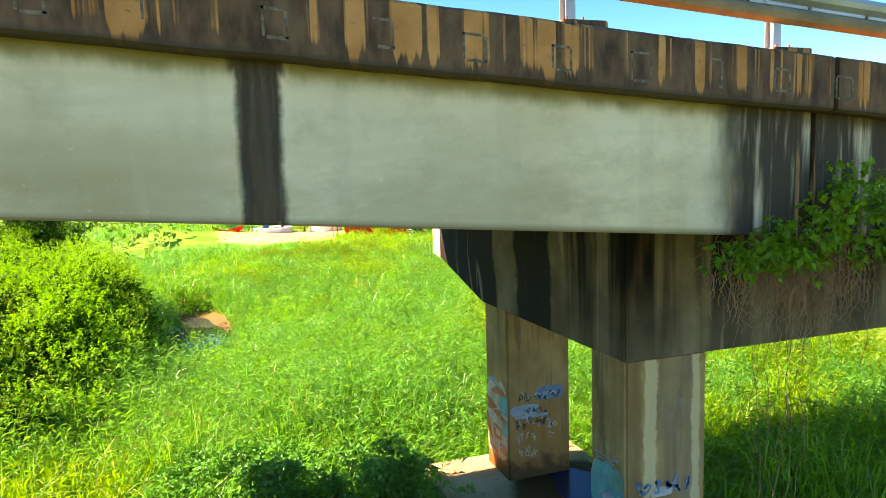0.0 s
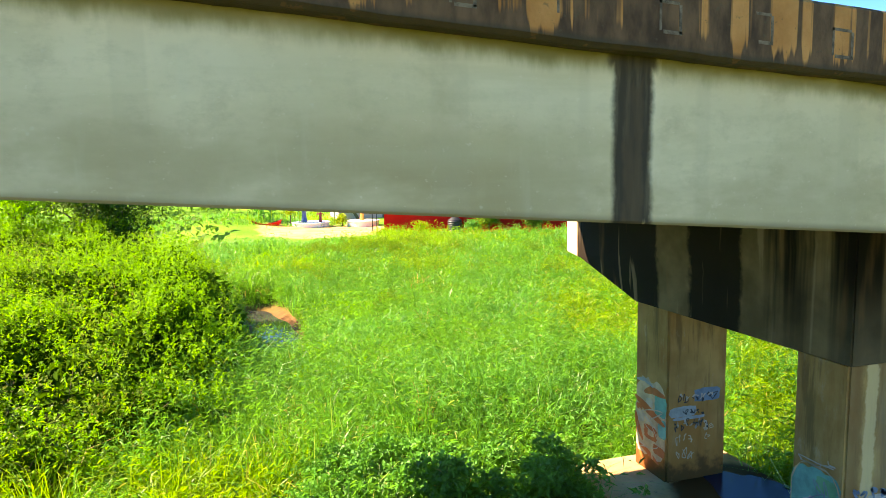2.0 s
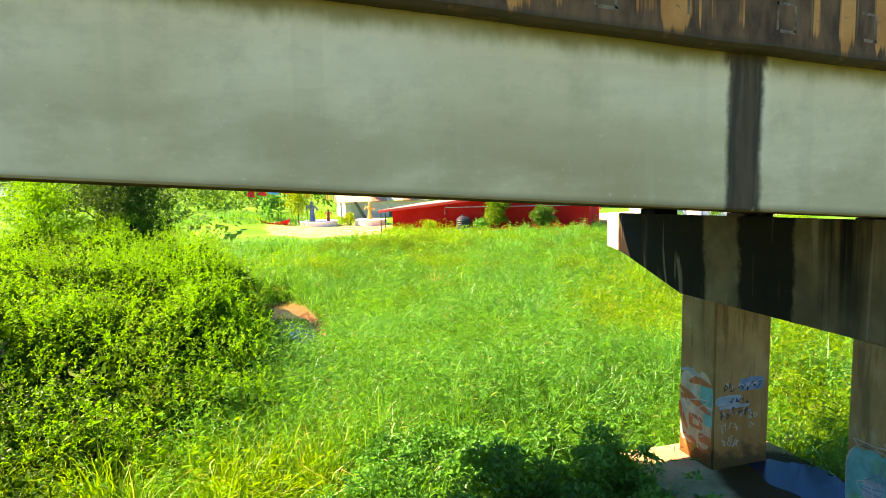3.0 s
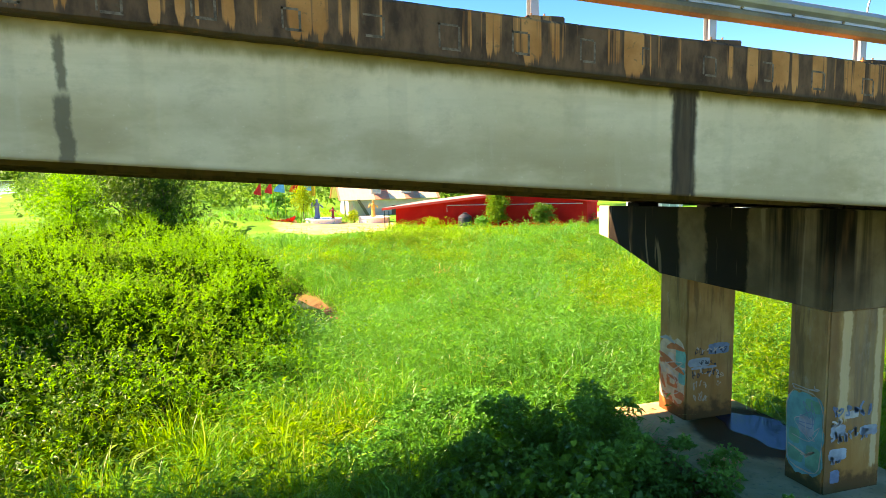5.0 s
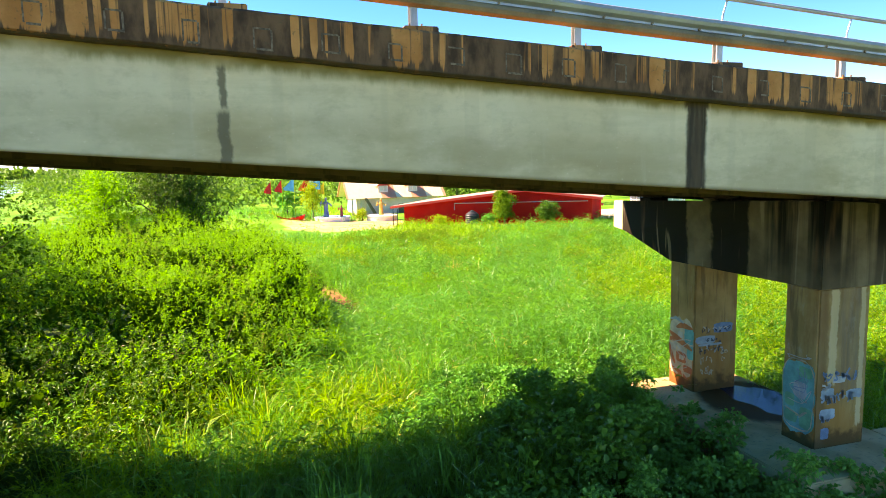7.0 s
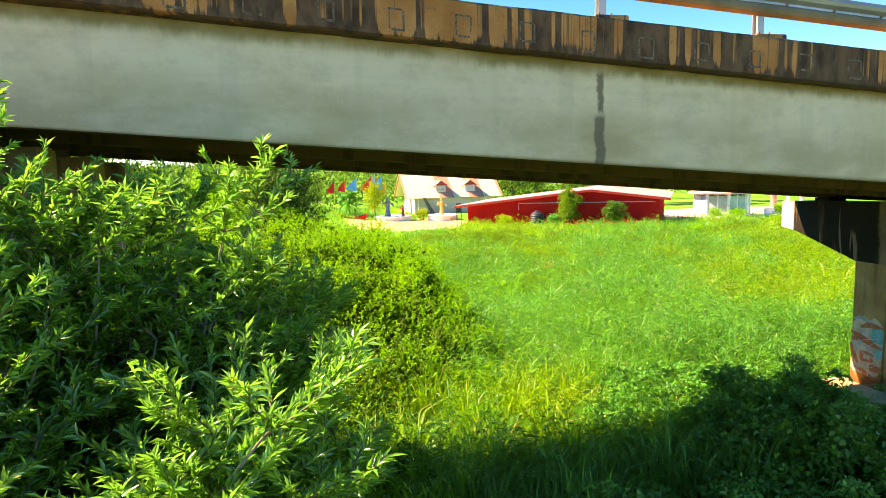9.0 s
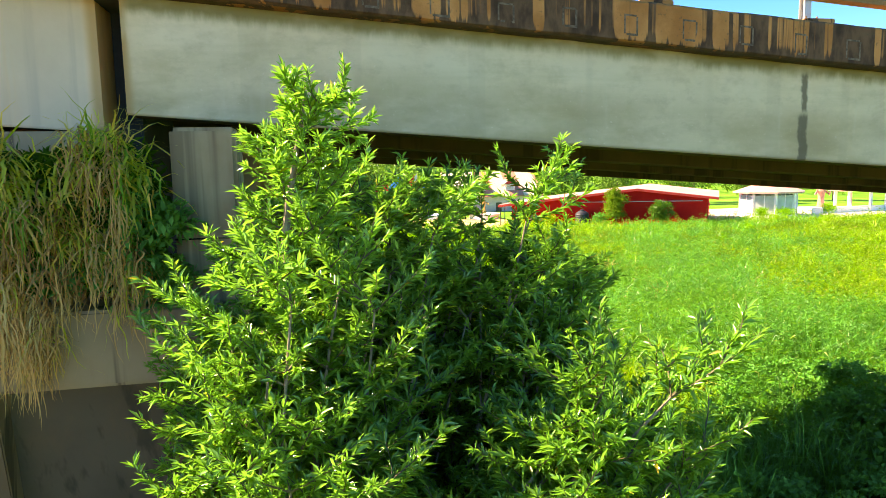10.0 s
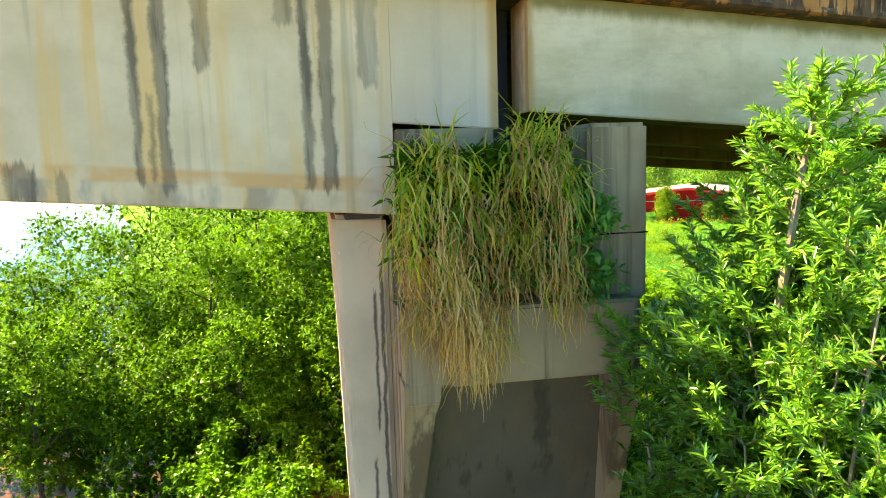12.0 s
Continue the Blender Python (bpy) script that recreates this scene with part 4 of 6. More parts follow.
def graffiti(column, x0, y0, y1):
    left = lambda u, v, l: (x0 - l, y1 - u * (y1 - y0), v)
    front = lambda u, v, l: (x0 + u, y0 - l, v)
    if y0 > 5:
        part("paint_patch", blot(left, 0.02, 0.98, 0.16, 1.72, 1, 0.004), PAINT["cream"], column, "cream sprayed patch")
        for i, (u0, u1, v0, v1, c) in enumerate(((0.62, 0.99, 1.08, 1.50, "teal"), (0.74, 0.99, 0.70, 1.06, "teal"), (0.30, 0.72, 0.55, 0.82, "orange"), (0.42, 0.62, 0.62, 0.74, "cream"), (0.60, 0.95, 0.34, 0.52, "orange"), (0.04, 0.24, 1.02, 1.14, "orange"),
                                                  (0.05, 0.30, 0.80, 0.98, "white"), (0.10, 0.34, 0.22, 0.40, "white"), (0.36, 0.58, 1.18, 1.34, "white"))):
            part("paint_patch", blot(left, u0, u1, v0, v1, 20 + i, 0.006 + 0.0006 * i), PAINT[c], column)
        for i, (pts, w, c) in enumerate(((((0.30, 1.42), (0.55, 1.52), (0.95, 1.50)), 0.15, "orange"), (((0.0, 1.26), (0.4, 1.12), (0.95, 0.96)), 0.17, "orange"), (((0.02, 0.95), (0.10, 0.70), (0.28, 0.46)), 0.14, "orange"),
                                         (((0.05, 1.60), (0.3, 1.66), (0.6, 1.58)), 0.08, "pale_blue"), (((0.15, 1.05), (0.45, 0.92), (0.75, 0.80)), 0.06, "white"), (((0.12, 0.36), (0.45, 0.30), (0.8, 0.18)), 0.10, "orange"), (((0.3, 0.45), (0.55, 0.42), (0.6, 0.20)), 0.07, "cream"))):
            part("paint_line", swoosh(left, pts, 0.012 + 0.001 * i, w), PAINT[c], column)
        part("paint_line", scrawl(left, 0.05, 0.9, 0.3, 1.6, 44, 0.020, 0.02, 8), PAINT["white"], column)
        part("paint_patch", blot(front, 0.55, 1.12, 1.36, 1.62, 80, 0.004), PAINT["blue"], column)
        part("paint_patch", blot(front, 0.04, 0.62, 1.12, 1.32, 81, 0.0045), PAINT["pale_blue"], column)
        part("paint_patch", blot(front, 0.10, 0.80, 1.06, 1.12, 82, 0.005), PAINT["pale_blue"], column)
        for i, (u0, u1, v, c, h) in enumerate(((0.20, 1.02, 1.36, "black", 0.19), (0.24, 0.98, 1.42, "white", 0.14), (0.30, 0.84, 1.15, "black", 0.14), (0.14, 0.98, 0.86, "black", 0.2), (0.16, 0.96, 0.90, "white", 0.16), (0.18, 0.55, 0.60, "cream", 0.2), (0.20, 0.60, 0.32, "cream", 0.2), (0.78, 0.96, 0.76, "cream", 0.16), (0.80, 0.98, 0.56, "cream", 0.16))):
            part("paint_lettering", bars(front, u0, u1 - 0.08, v, h, 60 + i, 0.006 + 0.0006 * i, None, 0.6), PAINT[c], column)
    else:
        part("paint_patch", blot(left, 0.01, 0.99, 0.10, 1.62, 2, 0.004), PAINT["teal"], column, "teal sprayed patch")
        for i, (u0, u1, v0, v1, c) in enumerate(((0.35, 0.75, 0.85, 1.2, "pale_blue"), (0.05, 0.35, 1.0, 1.3, "teal"), (0.1, 0.5, 0.3, 0.55, "green"), (0.55, 0.95, 0.25, 0.7, "green"), (0.1, 0.4, 0.62, 0.9, "green"), (0.5, 0.9, 1.3, 1.52, "green"))):
            part("paint_patch", blot(left, u0, u1, v0, v1, 300 + i, 0.0048 + 0.0004 * i), PAINT[c], column)
        for i, (v0, v1, c, w, n) in enumerate(((1.00, 1.50, "blue", 0.016, 9), (0.70, 1.15, "white", 0.016, 9), (0.30, 0.62, "cream", 0.018, 9), (1.62, 1.80, "white", 0.016, 10))):
            part("paint_line", scrawl(left, 0.06, 0.93, v0, v1, 90 + i, 0.010 + 0.001 * i, w, n), PAINT[c], column)
        rim = [(0.5 + 0.47 * math.copysign(abs(math.cos(a)) ** 0.55, math.cos(a)) * (1 + 0.05 * math.sin(5 * a)), 0.92 + 0.72 * math.copysign(abs(math.sin(a)) ** 0.55, math.sin(a))) for a in [k * math.pi / 9 for k in range(19)]]
        for i in range(0, 18, 3):
            part("paint_line", swoosh(left, rim[i:i + 4], 0.013, 0.03), PAINT["cream"], column)
        for i, (u0, u1, v0, v1, c) in enumerate(((0.12, 0.45, 0.92, 1.14, "pale_blue"), (0.75, 1.15, 0.88, 1.06, "pale_blue"), (0.10, 0.50, 0.50, 0.72, "pale_blue"), (0.15, 0.36, 0.10, 0.34, "blue"), (0.40, 0.72, 1.22, 1.36, "white"))):
            part("paint_patch", blot(front, u0, u1, v0, v1, 100 + i, 0.004 + 0.0004 * i), PAINT[c], column)
        for i, (u0, u1, v, h, c) in enumerate(((0.10, 1.05, 1.26, 0.24, "blue"), (0.10, 0.40, 1.12, 0.16, "white"), (0.14, 1.12, 0.82, 0.24, "pale_blue"), (0.14, 0.42, 0.42, 0.2, "pale_blue"))):
            part("paint_lettering", bars(front, u0, u1 - 0.1, v, h, 110 + i, 0.010 + 0.004 * i, None, 1.3), PAINT[c], column)


make_bank_pier()

# ---- the pier at the river ----
def make_river_pier():
    top = base("bridge_pier", (-14.2, 1.5, -1.5), "pale concrete river pier with overhanging head", "bridge pier", "piers of the bridge", "structure")
    # head: front band, then an underside that slopes back to the stem
    x0, x1 = -15.36, -13.02
    o = [(x0, -0.76, 3.74), (x0, -0.76, 4.48), (x0, 8.6, 4.3), (x0, 8.6, 3.6), (x0, 7.4, 0.2), (x0, 0.62, 0.2), (x0, -0.5, 3.70)]
    head = part("pier_head", prism(o, (x1 - x0, 0, 0), None, 0.03), PIER, top)
    head.data.materials.append(PIER_SHADED)
    # The sloping underside gets the shade-dark copy.
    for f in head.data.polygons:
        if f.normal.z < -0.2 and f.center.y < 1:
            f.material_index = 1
    part("stem", box(x0 + 0.02, x1 - 0.03, 0.66, 7.3, -3.4, 0.25, 0.05), PIER_SHADED, top)
    # legs that taper downwards beside the recess
    for xa, way in ((x0 - 0.02, 1), (x1 + 0.02, -1)):
        bm = bmesh.new()
        rows = []
        for y, z, w in ((-0.765, 3.80, 0.36), (-0.765, 3.60, 0.34), (-0.70, 3.46, 0.30), (-0.15, 1.9, 0.17), (0.42, 0.1, 0.10)):
            rows.append([bm.verts.new(q) for q in ((xa, y, z), (xa + way * w, y, z), (xa + way * w, y + 0.55, z), (xa, y + 0.55, z))])
        for c, d in zip(rows, rows[1:]):
            for k in range(4):
                bm.faces.new((c[k], c[(k + 1) % 4], d[(k + 1) % 4], d[k]))
        bm.faces.new(rows[0])
        bm.faces.new(rows[-1][::-1])
        bmesh.ops.recalc_face_normals(bm, faces=bm.faces)
        bmesh.ops.bevel(bm, geom=list(bm.edges), offset=0.015, segments=2, affect="EDGES")
        part("leg", bm, PIER, top)
    part("river_wall", prism([(-15.96, 0.5, 5.33), (-15.93, 0.5, 4.9), (-15.83, 0.5, 2.3), (-15.73, 0.5, -3.4), (-15.365, 0.5, -3.4), (-15.365, 0.5, 5.30)], (0, 7.8, 0), None, 0.05), PIER_WHITE, top, "whitish washed side wall with dark drips")
    part("bearing_plate", box(-15.82, -15.42, 0.28, 0.85, 5.29, 5.36, 0.01), BARK_DARK, top, "rusty bearing plate")
    for y in (-0.46, 2.6, 5.5, 8.0):
        h = zb(-13.1, max(y, 0)) - 0.06
        c = part("bearing_column", box(-13.44, -12.81, y, y + 0.75, 4.4, h, 0.04), PIER_COLUMN, top)
        if y < 0:
            part("joint_line", box(-13.446, -12.804, y - 0.006, y + 0.2, 5.085, 5.10), CAP, c)
    # Unseen black backing, added so the gap between the spans stays dark.
    part("gap_backing", box(-14.165, -13.91, 0.75, 8.4, 4.4, 7.75), ASPHALT, top)
    # Black filler, added to keep the sky out of the gap's top.
    part("gap_filler", box(-14.165, -13.91, -0.18, 0.7, 7.50, 7.86), ASPHALT, top, "black filler closing the top of the gap")
    part("bearing_shelf", box(-15.36, -14.2, 0.1, 8.4, 4.4, 5.05), PIER, top)
    part("bearing_block", box(-15.285, -14.24, 0.14, 0.9, 5.04, 6.20, 0.02), PIER, top)


make_river_pier()

# ---- the temple yard and buildings ----
def house_frame():
    a, b = Vector((15.45, 80.57, 0)), Vector((35.92, 67.0, 0))
    u = (b - a).normalized()
    v = Vector((-u.y, u.x, 0))
    return a, u, v, (b - a).length


def make_red_hall():
    a, u, v, L = house_frame()
    top = base("red_hall", (*a.xy, -2.7), "red painted community hall with faded pink sheet roof", "building")
    P = lambda s, d, z: a + u * s + v * d + Vector((0, 0, z))
    z0, zl, zr, zp, ap, D = -3.2, 0.26, 1.22, 2.14, L * 0.664, 17.0
    part("wall", prism([P(0, 0, z0), P(L, 0, z0), P(L, 0, zr), P(ap, 0, zp), P(0, 0, zl)], v * 0.18), RED_WALL, top, "bright red gable wall")
    part("wall", prism([P(0, D, z0), P(L, D, z0), P(L, D, zr), P(ap, D, zp), P(0, D, zl)], v * 0.18), RED_WALL, top)
    part("wall", prism([P(L - 0.18, 0.19, z0), P(L, 0.19, z0), P(L, 0.19, zr - 0.02), P(L - 0.18, 0.19, zr)], v * (D - 0.2)), RED_WALL, top)
    part("wall", prism([P(0.6, 0.19, z0), P(0.8, 0.19, z0), P(0.8, 0.19, zl), P(0.6, 0.19, zl)], v * (D - 0.2)), RED_WALL, top)
    sl, sr = (zp - zl) / ap, (zp - zr) / (L - ap)
    part("roof", prism([P(-1.75, -0.5, zl - sl * 1.75 + 0.06), P(ap, -0.5, zp + 0.08), P(ap, -0.5, zp + 0.2), P(-1.75, -0.5, zl - sl * 1.75 + 0.18)], v * (D + 1)), PINK_ROOF, top)
    part("roof", prism([P(ap + 0.02, -0.5, zp + 0.08), P(L + 1.3, -0.5, zr - sr * 1.3 + 0.06), P(L + 1.3, -0.5, zr - sr * 1.3 + 0.18), P(ap + 0.02, -0.5, zp + 0.2)], v * (D + 1)), PINK_ROOF, top)
    part("fascia", prism([P(-1.75, -0.56, zl - sl * 1.75 - 0.16), P(ap, -0.56, zp - 0.12), P(ap, -0.56, zp + 0.16), P(-1.75, -0.56, zl - sl * 1.75 + 0.12)], v * 0.05), RED_TRIM, top)
    part("fascia", prism([P(ap + 0.02, -0.56, zp - 0.12), P(L + 1.3, -0.56, zr - sr * 1.3 - 0.16), P(L + 1.3, -0.56, zr - sr * 1.3 + 0.12), P(ap + 0.02, -0.56, zp + 0.16)], v * 0.05), RED_TRIM, top)
    for s in (-1.5, -0.9):
        part("porch_post", tube([P(s, -0.2, z0), P(s, -0.2, zl - 0.4)], 0.06, 6), BLACK_PLASTIC, top)
    pipe = [P(7.0, -0.12, -0.3), P(7.0, -0.12, 0.55), P(L - 0.5, -0.12, 0.78)]
    part("rain_pipe", tube(pipe, 0.05, 6), PIPE, top, "pale plastic pipe along the wall")


PIPE = plain("pale_plastic_pipe", (0.62, 0.5, 0.44), 0.5)
make_red_hall()


def make_tank():
    x, y = 22.75, 74.0
    top = base("water_tank", (x, y, -2.5), "ribbed black plastic water tank against red wall", "water tank")
    prof = [(0.82, -2.7)]
    for k in range(7):
        z = -2.6 + k * 0.26
        prof += [(0.84, z), (0.88, z + 0.05), (0.88, z + 0.14), (0.84, z + 0.19)]
    prof += [(0.80, -0.72), (0.45, -0.45), (0.2, -0.38)]
    part("tank_body", lathe(x, y, prof, 24), BLACK_PLASTIC, top)
    part("lid", lathe(x, y, [(0.26, -0.40), (0.28, -0.36), (0.26, -0.28), (0.05, -0.26)], 16), BLACK_PLASTIC, top)


make_tank()


def make_temple_house():
    top = base("gabled_house", (18, 106, -3.0), "white house with orange and cream striped dormer roof", "house")
    x0, x1, y0, y1 = 13.4, 27.6, 106.0, 116.0
    part("wall", box(x0, x1, y0, y1, -3.2, 0.45), HOUSE_WALL, top)
    part("roof", prism([(x0 - 1.7, y0 - 1.0, 0.22), (x0 - 1.7, y0 + 5, 4.35), (x0 - 1.7, y1 + 1.0, 0.22), (x0 - 1.7, y1 + 0.8, 0.12), (x0 - 1.7, y0 + 5, 4.15), (x0 - 1.7, y0 - 0.8, 0.12)], (x1 - x0 + 3.0, 0, 0)), STRIPED, top)
    gable = [(x0 + 0.3, y0 + 0.2, 0.42), (x0 + 0.3, y1 - 0.2, 0.42), (x0 + 0.3, y0 + 5, 3.9)]
    part("gable", prism(gable, (0.15, 0, 0)), HOUSE_WALL, top)
    part("gable", prism([(x + (x1 - x0 - 0.8), y, z) for x, y, z in gable], (0.15, 0, 0)), HOUSE_WALL, top)
    for x in (18.1, 23.25):
        d = part("dormer", box(x - 0.85, x + 0.85, 106.3, 109.2, 1.0, 2.45), HOUSE_WALL, top)
        part("dormer_roof", prism([(x - 1.25, 106.0, 2.25), (x, 106.0, 3.15), (x + 1.25, 106.0, 2.25), (x + 1.25, 106.0, 2.15), (x, 106.0, 3.0), (x - 1.25, 106.0, 2.15)], (0, 3.0, 0)), STRIPED, d)
        part("gable_board", prism([(x - 1.1, 106.05, 2.25), (x, 106.05, 3.0), (x + 1.1, 106.05, 2.25)], (0, 0.1, 0)), RED_TRIM, d)
        for sx in (-0.33, 0.33):
            part("window_pane", box(x + sx - 0.28, x + sx + 0.28, 106.26, 106.298, 1.35, 2.2), GLASS_DARK, d)
    part("stair_rail", prism([(14.6, 104.6, 0.3), (15.0, 104.6, 0.3), (17.0, 104.6, -3.0), (16.5, 104.6, -3.0)], (0, 0.9, 0)), WOOD, top, "dark outside stair")
    for x in (12.6, 14.0):
        part("porch_post", box(x - 0.12, x + 0.12, 105.1, 105.34, -3.2, 0.25), PIPE, top)
    part("door", box(20.6, 21.6, 105.94, 105.99, -3.0, -0.9), WOOD, top)


make_temple_house()


def make_gazebo(cx, cy, r, z0, z1, zp, roof, label, glazed):
    top = base("gazebo", (cx, cy, z0), label, "pavilion", "pavilions of the yard")
    ang = [2 * math.pi * (k + 0.5) / 8 for k in range(8)]
    part("plinth", lathe(cx, cy, [(r * 1.1, z0 - 0.6), (r * 1.1, z0 + 0.12), (r * 1.02, z0 + 0.12)], 8), WHITE_WALL, top)
    rb = bmesh.new()
    n = 8
    lo = [rb.verts.new((cx + r * 1.28 * math.cos(a), cy + r * 1.28 * math.sin(a), z1)) for a in ang]
    hi = [rb.verts.new((cx + r * 0.35 * math.cos(a), cy + r * 0.35 * math.sin(a), zp)) for a in ang]
    lo2 = [rb.verts.new(v.co - Vector((0, 0, 0.22))) for v in lo]
    for k in range(n):
        j = (k + 1) % n
        rb.faces.new((lo[k], lo[j], hi[j], hi[k]))
        rb.faces.new((lo2[k], lo2[j], lo[j], lo[k]))
    rb.faces.new(hi)
    rb.faces.new(lo2[::-1])
    part("roof", rb, roof, top)
    for k in range(n):
        a, b = ang[k], ang[(k + 1) % n]
        p, q = Vector((cx + r * math.cos(a), cy + r * math.sin(a), 0)), Vector((cx + r * math.cos(b), cy + r * math.sin(b), 0))
        part("post", tube([p + Vector((0, 0, z0)), p + Vector((0, 0, z1 - 0.05))], 0.17, 8), WHITE_WALL, top)
        d = (q - p).normalized()
        w = Vector((d.y, -d.x, 0)) * 0.05
        if glazed:
            part("sill_wall", prism([p + Vector((0, 0, z0)), q + Vector((0, 0, z0)), q + Vector((0, 0, z0 + 0.7)), p + Vector((0, 0, z0 + 0.7))], w), WHITE_WALL, top)
            for f0, f1 in ((0.10, 0.48), (0.54, 0.92)):
                g = [p.lerp(q, f0) + Vector((0, 0, z0 + 0.75)), p.lerp(q, f1) + Vector((0, 0, z0 + 0.75)), p.lerp(q, f1) + Vector((0, 0, z1 - 0.5)), p.lerp(q, f0) + Vector((0, 0, z1 - 0.5))]
                part("window_pane", prism(g, w), GLASS_DARK, top)
                for f in (f0 - 0.03, f1):
                    m = p.lerp(q, f)
                    part("mullion", tube([m + Vector((0, 0, z0 + 0.6)), m + Vector((0, 0, z1 - 0.1))], 0.06, 5), WHITE_WALL, top)


make_gazebo(53.7, 79.5, 3.8, -2.9, 1.05, 2.2, PINK_ROOF, "white octagonal glazed gazebo with pale pink roof", True)
make_gazebo(72.0, 82.5, 3.6, -2.8, 0.75, 2.0, PINK_ROOF, "open white pavilion with pink roof", False)


def statue(x, y, z, h, color, label, seed):
    """A plain robed figure on its seat."""
    r = random.Random(seed)
    prof = [(0.30, 0), (0.34, 0.05), (0.27, 0.2), (0.22, 0.42), (0.25, 0.55), (0.30, 0.68), (0.26, 0.76), (0.10, 0.80), (0.10, 0.83), (0.145, 0.88), (0.14, 0.94), (0.08, 0.985), (0.02, 1.0)]
    bm = lathe(x, y, [(w * h * 0.46, z + t * h) for w, t in prof], 14)
    tube([(x - 0.15 * h, y, z + 0.70 * h), (x - 0.30 * h, y - 0.08 * h, z + 0.58 * h), (x - 0.24 * h, y - 0.15 * h, z + 0.82 * h)], 0.035 * h, 6, bm)
    tube([(x + 0.15 * h, y, z + 0.70 * h), (x + 0.28 * h, y - 0.08 * h, z + 0.55 * h), (x + 0.22 * h, y - 0.16 * h, z + 0.66 * h)], 0.035 * h, 6, bm)
    ob = part("statue", bm, color)
    tagged(ob, label, "statue", "statues of the yard")


ST = {k: plain(k + "_statue_paint", c, 0.45, 0, 0.3, 2.0) for k, c in dict(blue=(0.12, 0.20, 0.38), gold=(0.75, 0.42, 0.08), pink=(0.75, 0.30, 0.20), red=(0.6, 0.05, 0.05), orange=(0.8, 0.25, 0.06), grey=(0.35, 0.38, 0.42)).items()}


def plinth(x, y, r, z0, z1, label):
    ob = part("round_plinth", lathe(x, y, [(r, z0 - 0.4), (r, z1 - 0.12), (r * 1.05, z1 - 0.1), (r * 1.05, z1), (r * 0.9, z1 + 0.01)], 28), WHITE_WALL)
    tagged(ob, label, "plinth", "plinths of the yard")


plinth(7.7, 94, 2.6, -3.0, -1.75, "round white plaster plinth under two statues")
plinth(15.0, 93, 2.3, -3.0, -1.75, "round white plaster plinth under a golden statue")
statue(6.8, 94, -1.76, 2.9, ST["blue"], "tall blue and white painted statue on plinth", 1)
statue(9.0, 93.4, -1.76, 1.7, ST["red"], "seated red painted statue on plinth", 2)
statue(14.9, 93, -1.76, 2.5, ST["gold"], "golden painted statue on plinth", 3)
statue(64.6, 82, -2.3, 4.3, ST["pink"], "large pink and orange painted statue", 4)
statue(46.3, 84, -2.6, 2.8, ST["red"], "red painted statue behind gazebo", 5)
statue(59.5, 85, -2.6, 2.7, ST["orange"], "orange painted statue beside gazebo", 6)
statue(58.3, 86, -2.6, 2.6, ST["grey"], "grey painted statue beside gazebo", 7)
low = base("garden_wall", (66, 79.5, -2.9), "low white rendered garden wall", "garden wall")
part("wall", box(61.0, 78.0, 79.3, 79.6, -3.2, -1.7, 0.03), WHITE_WALL, low)
part("coping", box(60.9, 78.1, 79.2, 79.7, -1.697, -1.6, 0.02), WHITE_WALL, low)


def make_flags():
    cols = dict(red=(0.85, 0.02, 0.02), cyan=(0.01, 0.45, 0.80), orange=(0.8, 0.3, 0.03), white=(0.75, 0.75, 0.72), yellow=(0.75, 0.55, 0.03))
    mats = {k: plain(k + "_flag_cloth", c, 0.8) for k, c in cols.items()}
    for i, (x, c, h) in enumerate(((0.6, "red", 3.9), (2.4, "cyan", 4.2), (-0.9, "red", 3.7), (4.6, "red", 4.3), (5.2, "white", 4.6), (5.6, "orange", 4.1), (6.2, "cyan", 4.4), (6.8, "yellow", 3.4), (4.1, "orange", 3.9))):
        y = 95.0 + 0.4 * (i % 3)
        top = base("flag", (x, y, -2.5), "small %s triangular flag on bamboo pole" % c, "flag", "prayer flags")
        part("pole", tube([(x, y, -2.9), (x + 0.05, y, h)], 0.04, 5), LEAF_YELLOW, top)
        bm = bmesh.new()
        w, hh = (1.3, 1.9) if c != "cyan" else (1.9, 2.1)
        n = 5
        rows = []
        for k in range(n + 1):
            s = k / n
            yy = y - 0.1 * math.sin(s * 5 + i)
            rows.append([bm.verts.new((x - s * w * 0.8, yy, h - s * hh * 0.75)), bm.verts.new((x - s * w * 0.8, yy - 0.012, h - hh + s * hh * 0.12 - 0.02))])
        for a, b in zip(rows, rows[1:]):
            bm.faces.new((a[0], b[0], b[1], a[1]))
        part("cloth", bm, mats[c], top)


make_flags()


def make_boat():
    top = base("planter_boat", (2.0, 94.0, -2.5), "red painted boat-shaped planter in the yard", "planter")
    bm = bmesh.new()
    rings = []
    for k in range(9):
        s = k / 8 * 2 - 1
        w = 0.75 * (1 - s * s) ** 0.5 + 0.12
        z = -2.35 + 0.5 * s * s
        rings.append([bm.verts.new(p) for p in ((1.6 + 2.1 * s, 93.4 - w, z + 0.7), (1.6 + 1.8 * s, 93.4 - w * 0.6, z), (1.6 + 1.8 * s, 93.4 + w * 0.6, z), (1.6 + 2.1 * s, 93.4 + w, z + 0.7))])
    for a, b in zip(rings, rings[1:]):
        for k in range(3):
            bm.faces.new((a[k], b[k], b[k + 1], a[k + 1]))
    bmesh.ops.solidify(bm, geom=list(bm.faces), thickness=0.08)
    part("hull", bm, RED_TRIM, top)
    for x in (0.6, 2.6):
        part("trestle", box(x - 0.1, x + 0.1, 92.9, 93.9, -2.9, -2.3, 0.02), WOOD, top)


make_boat()


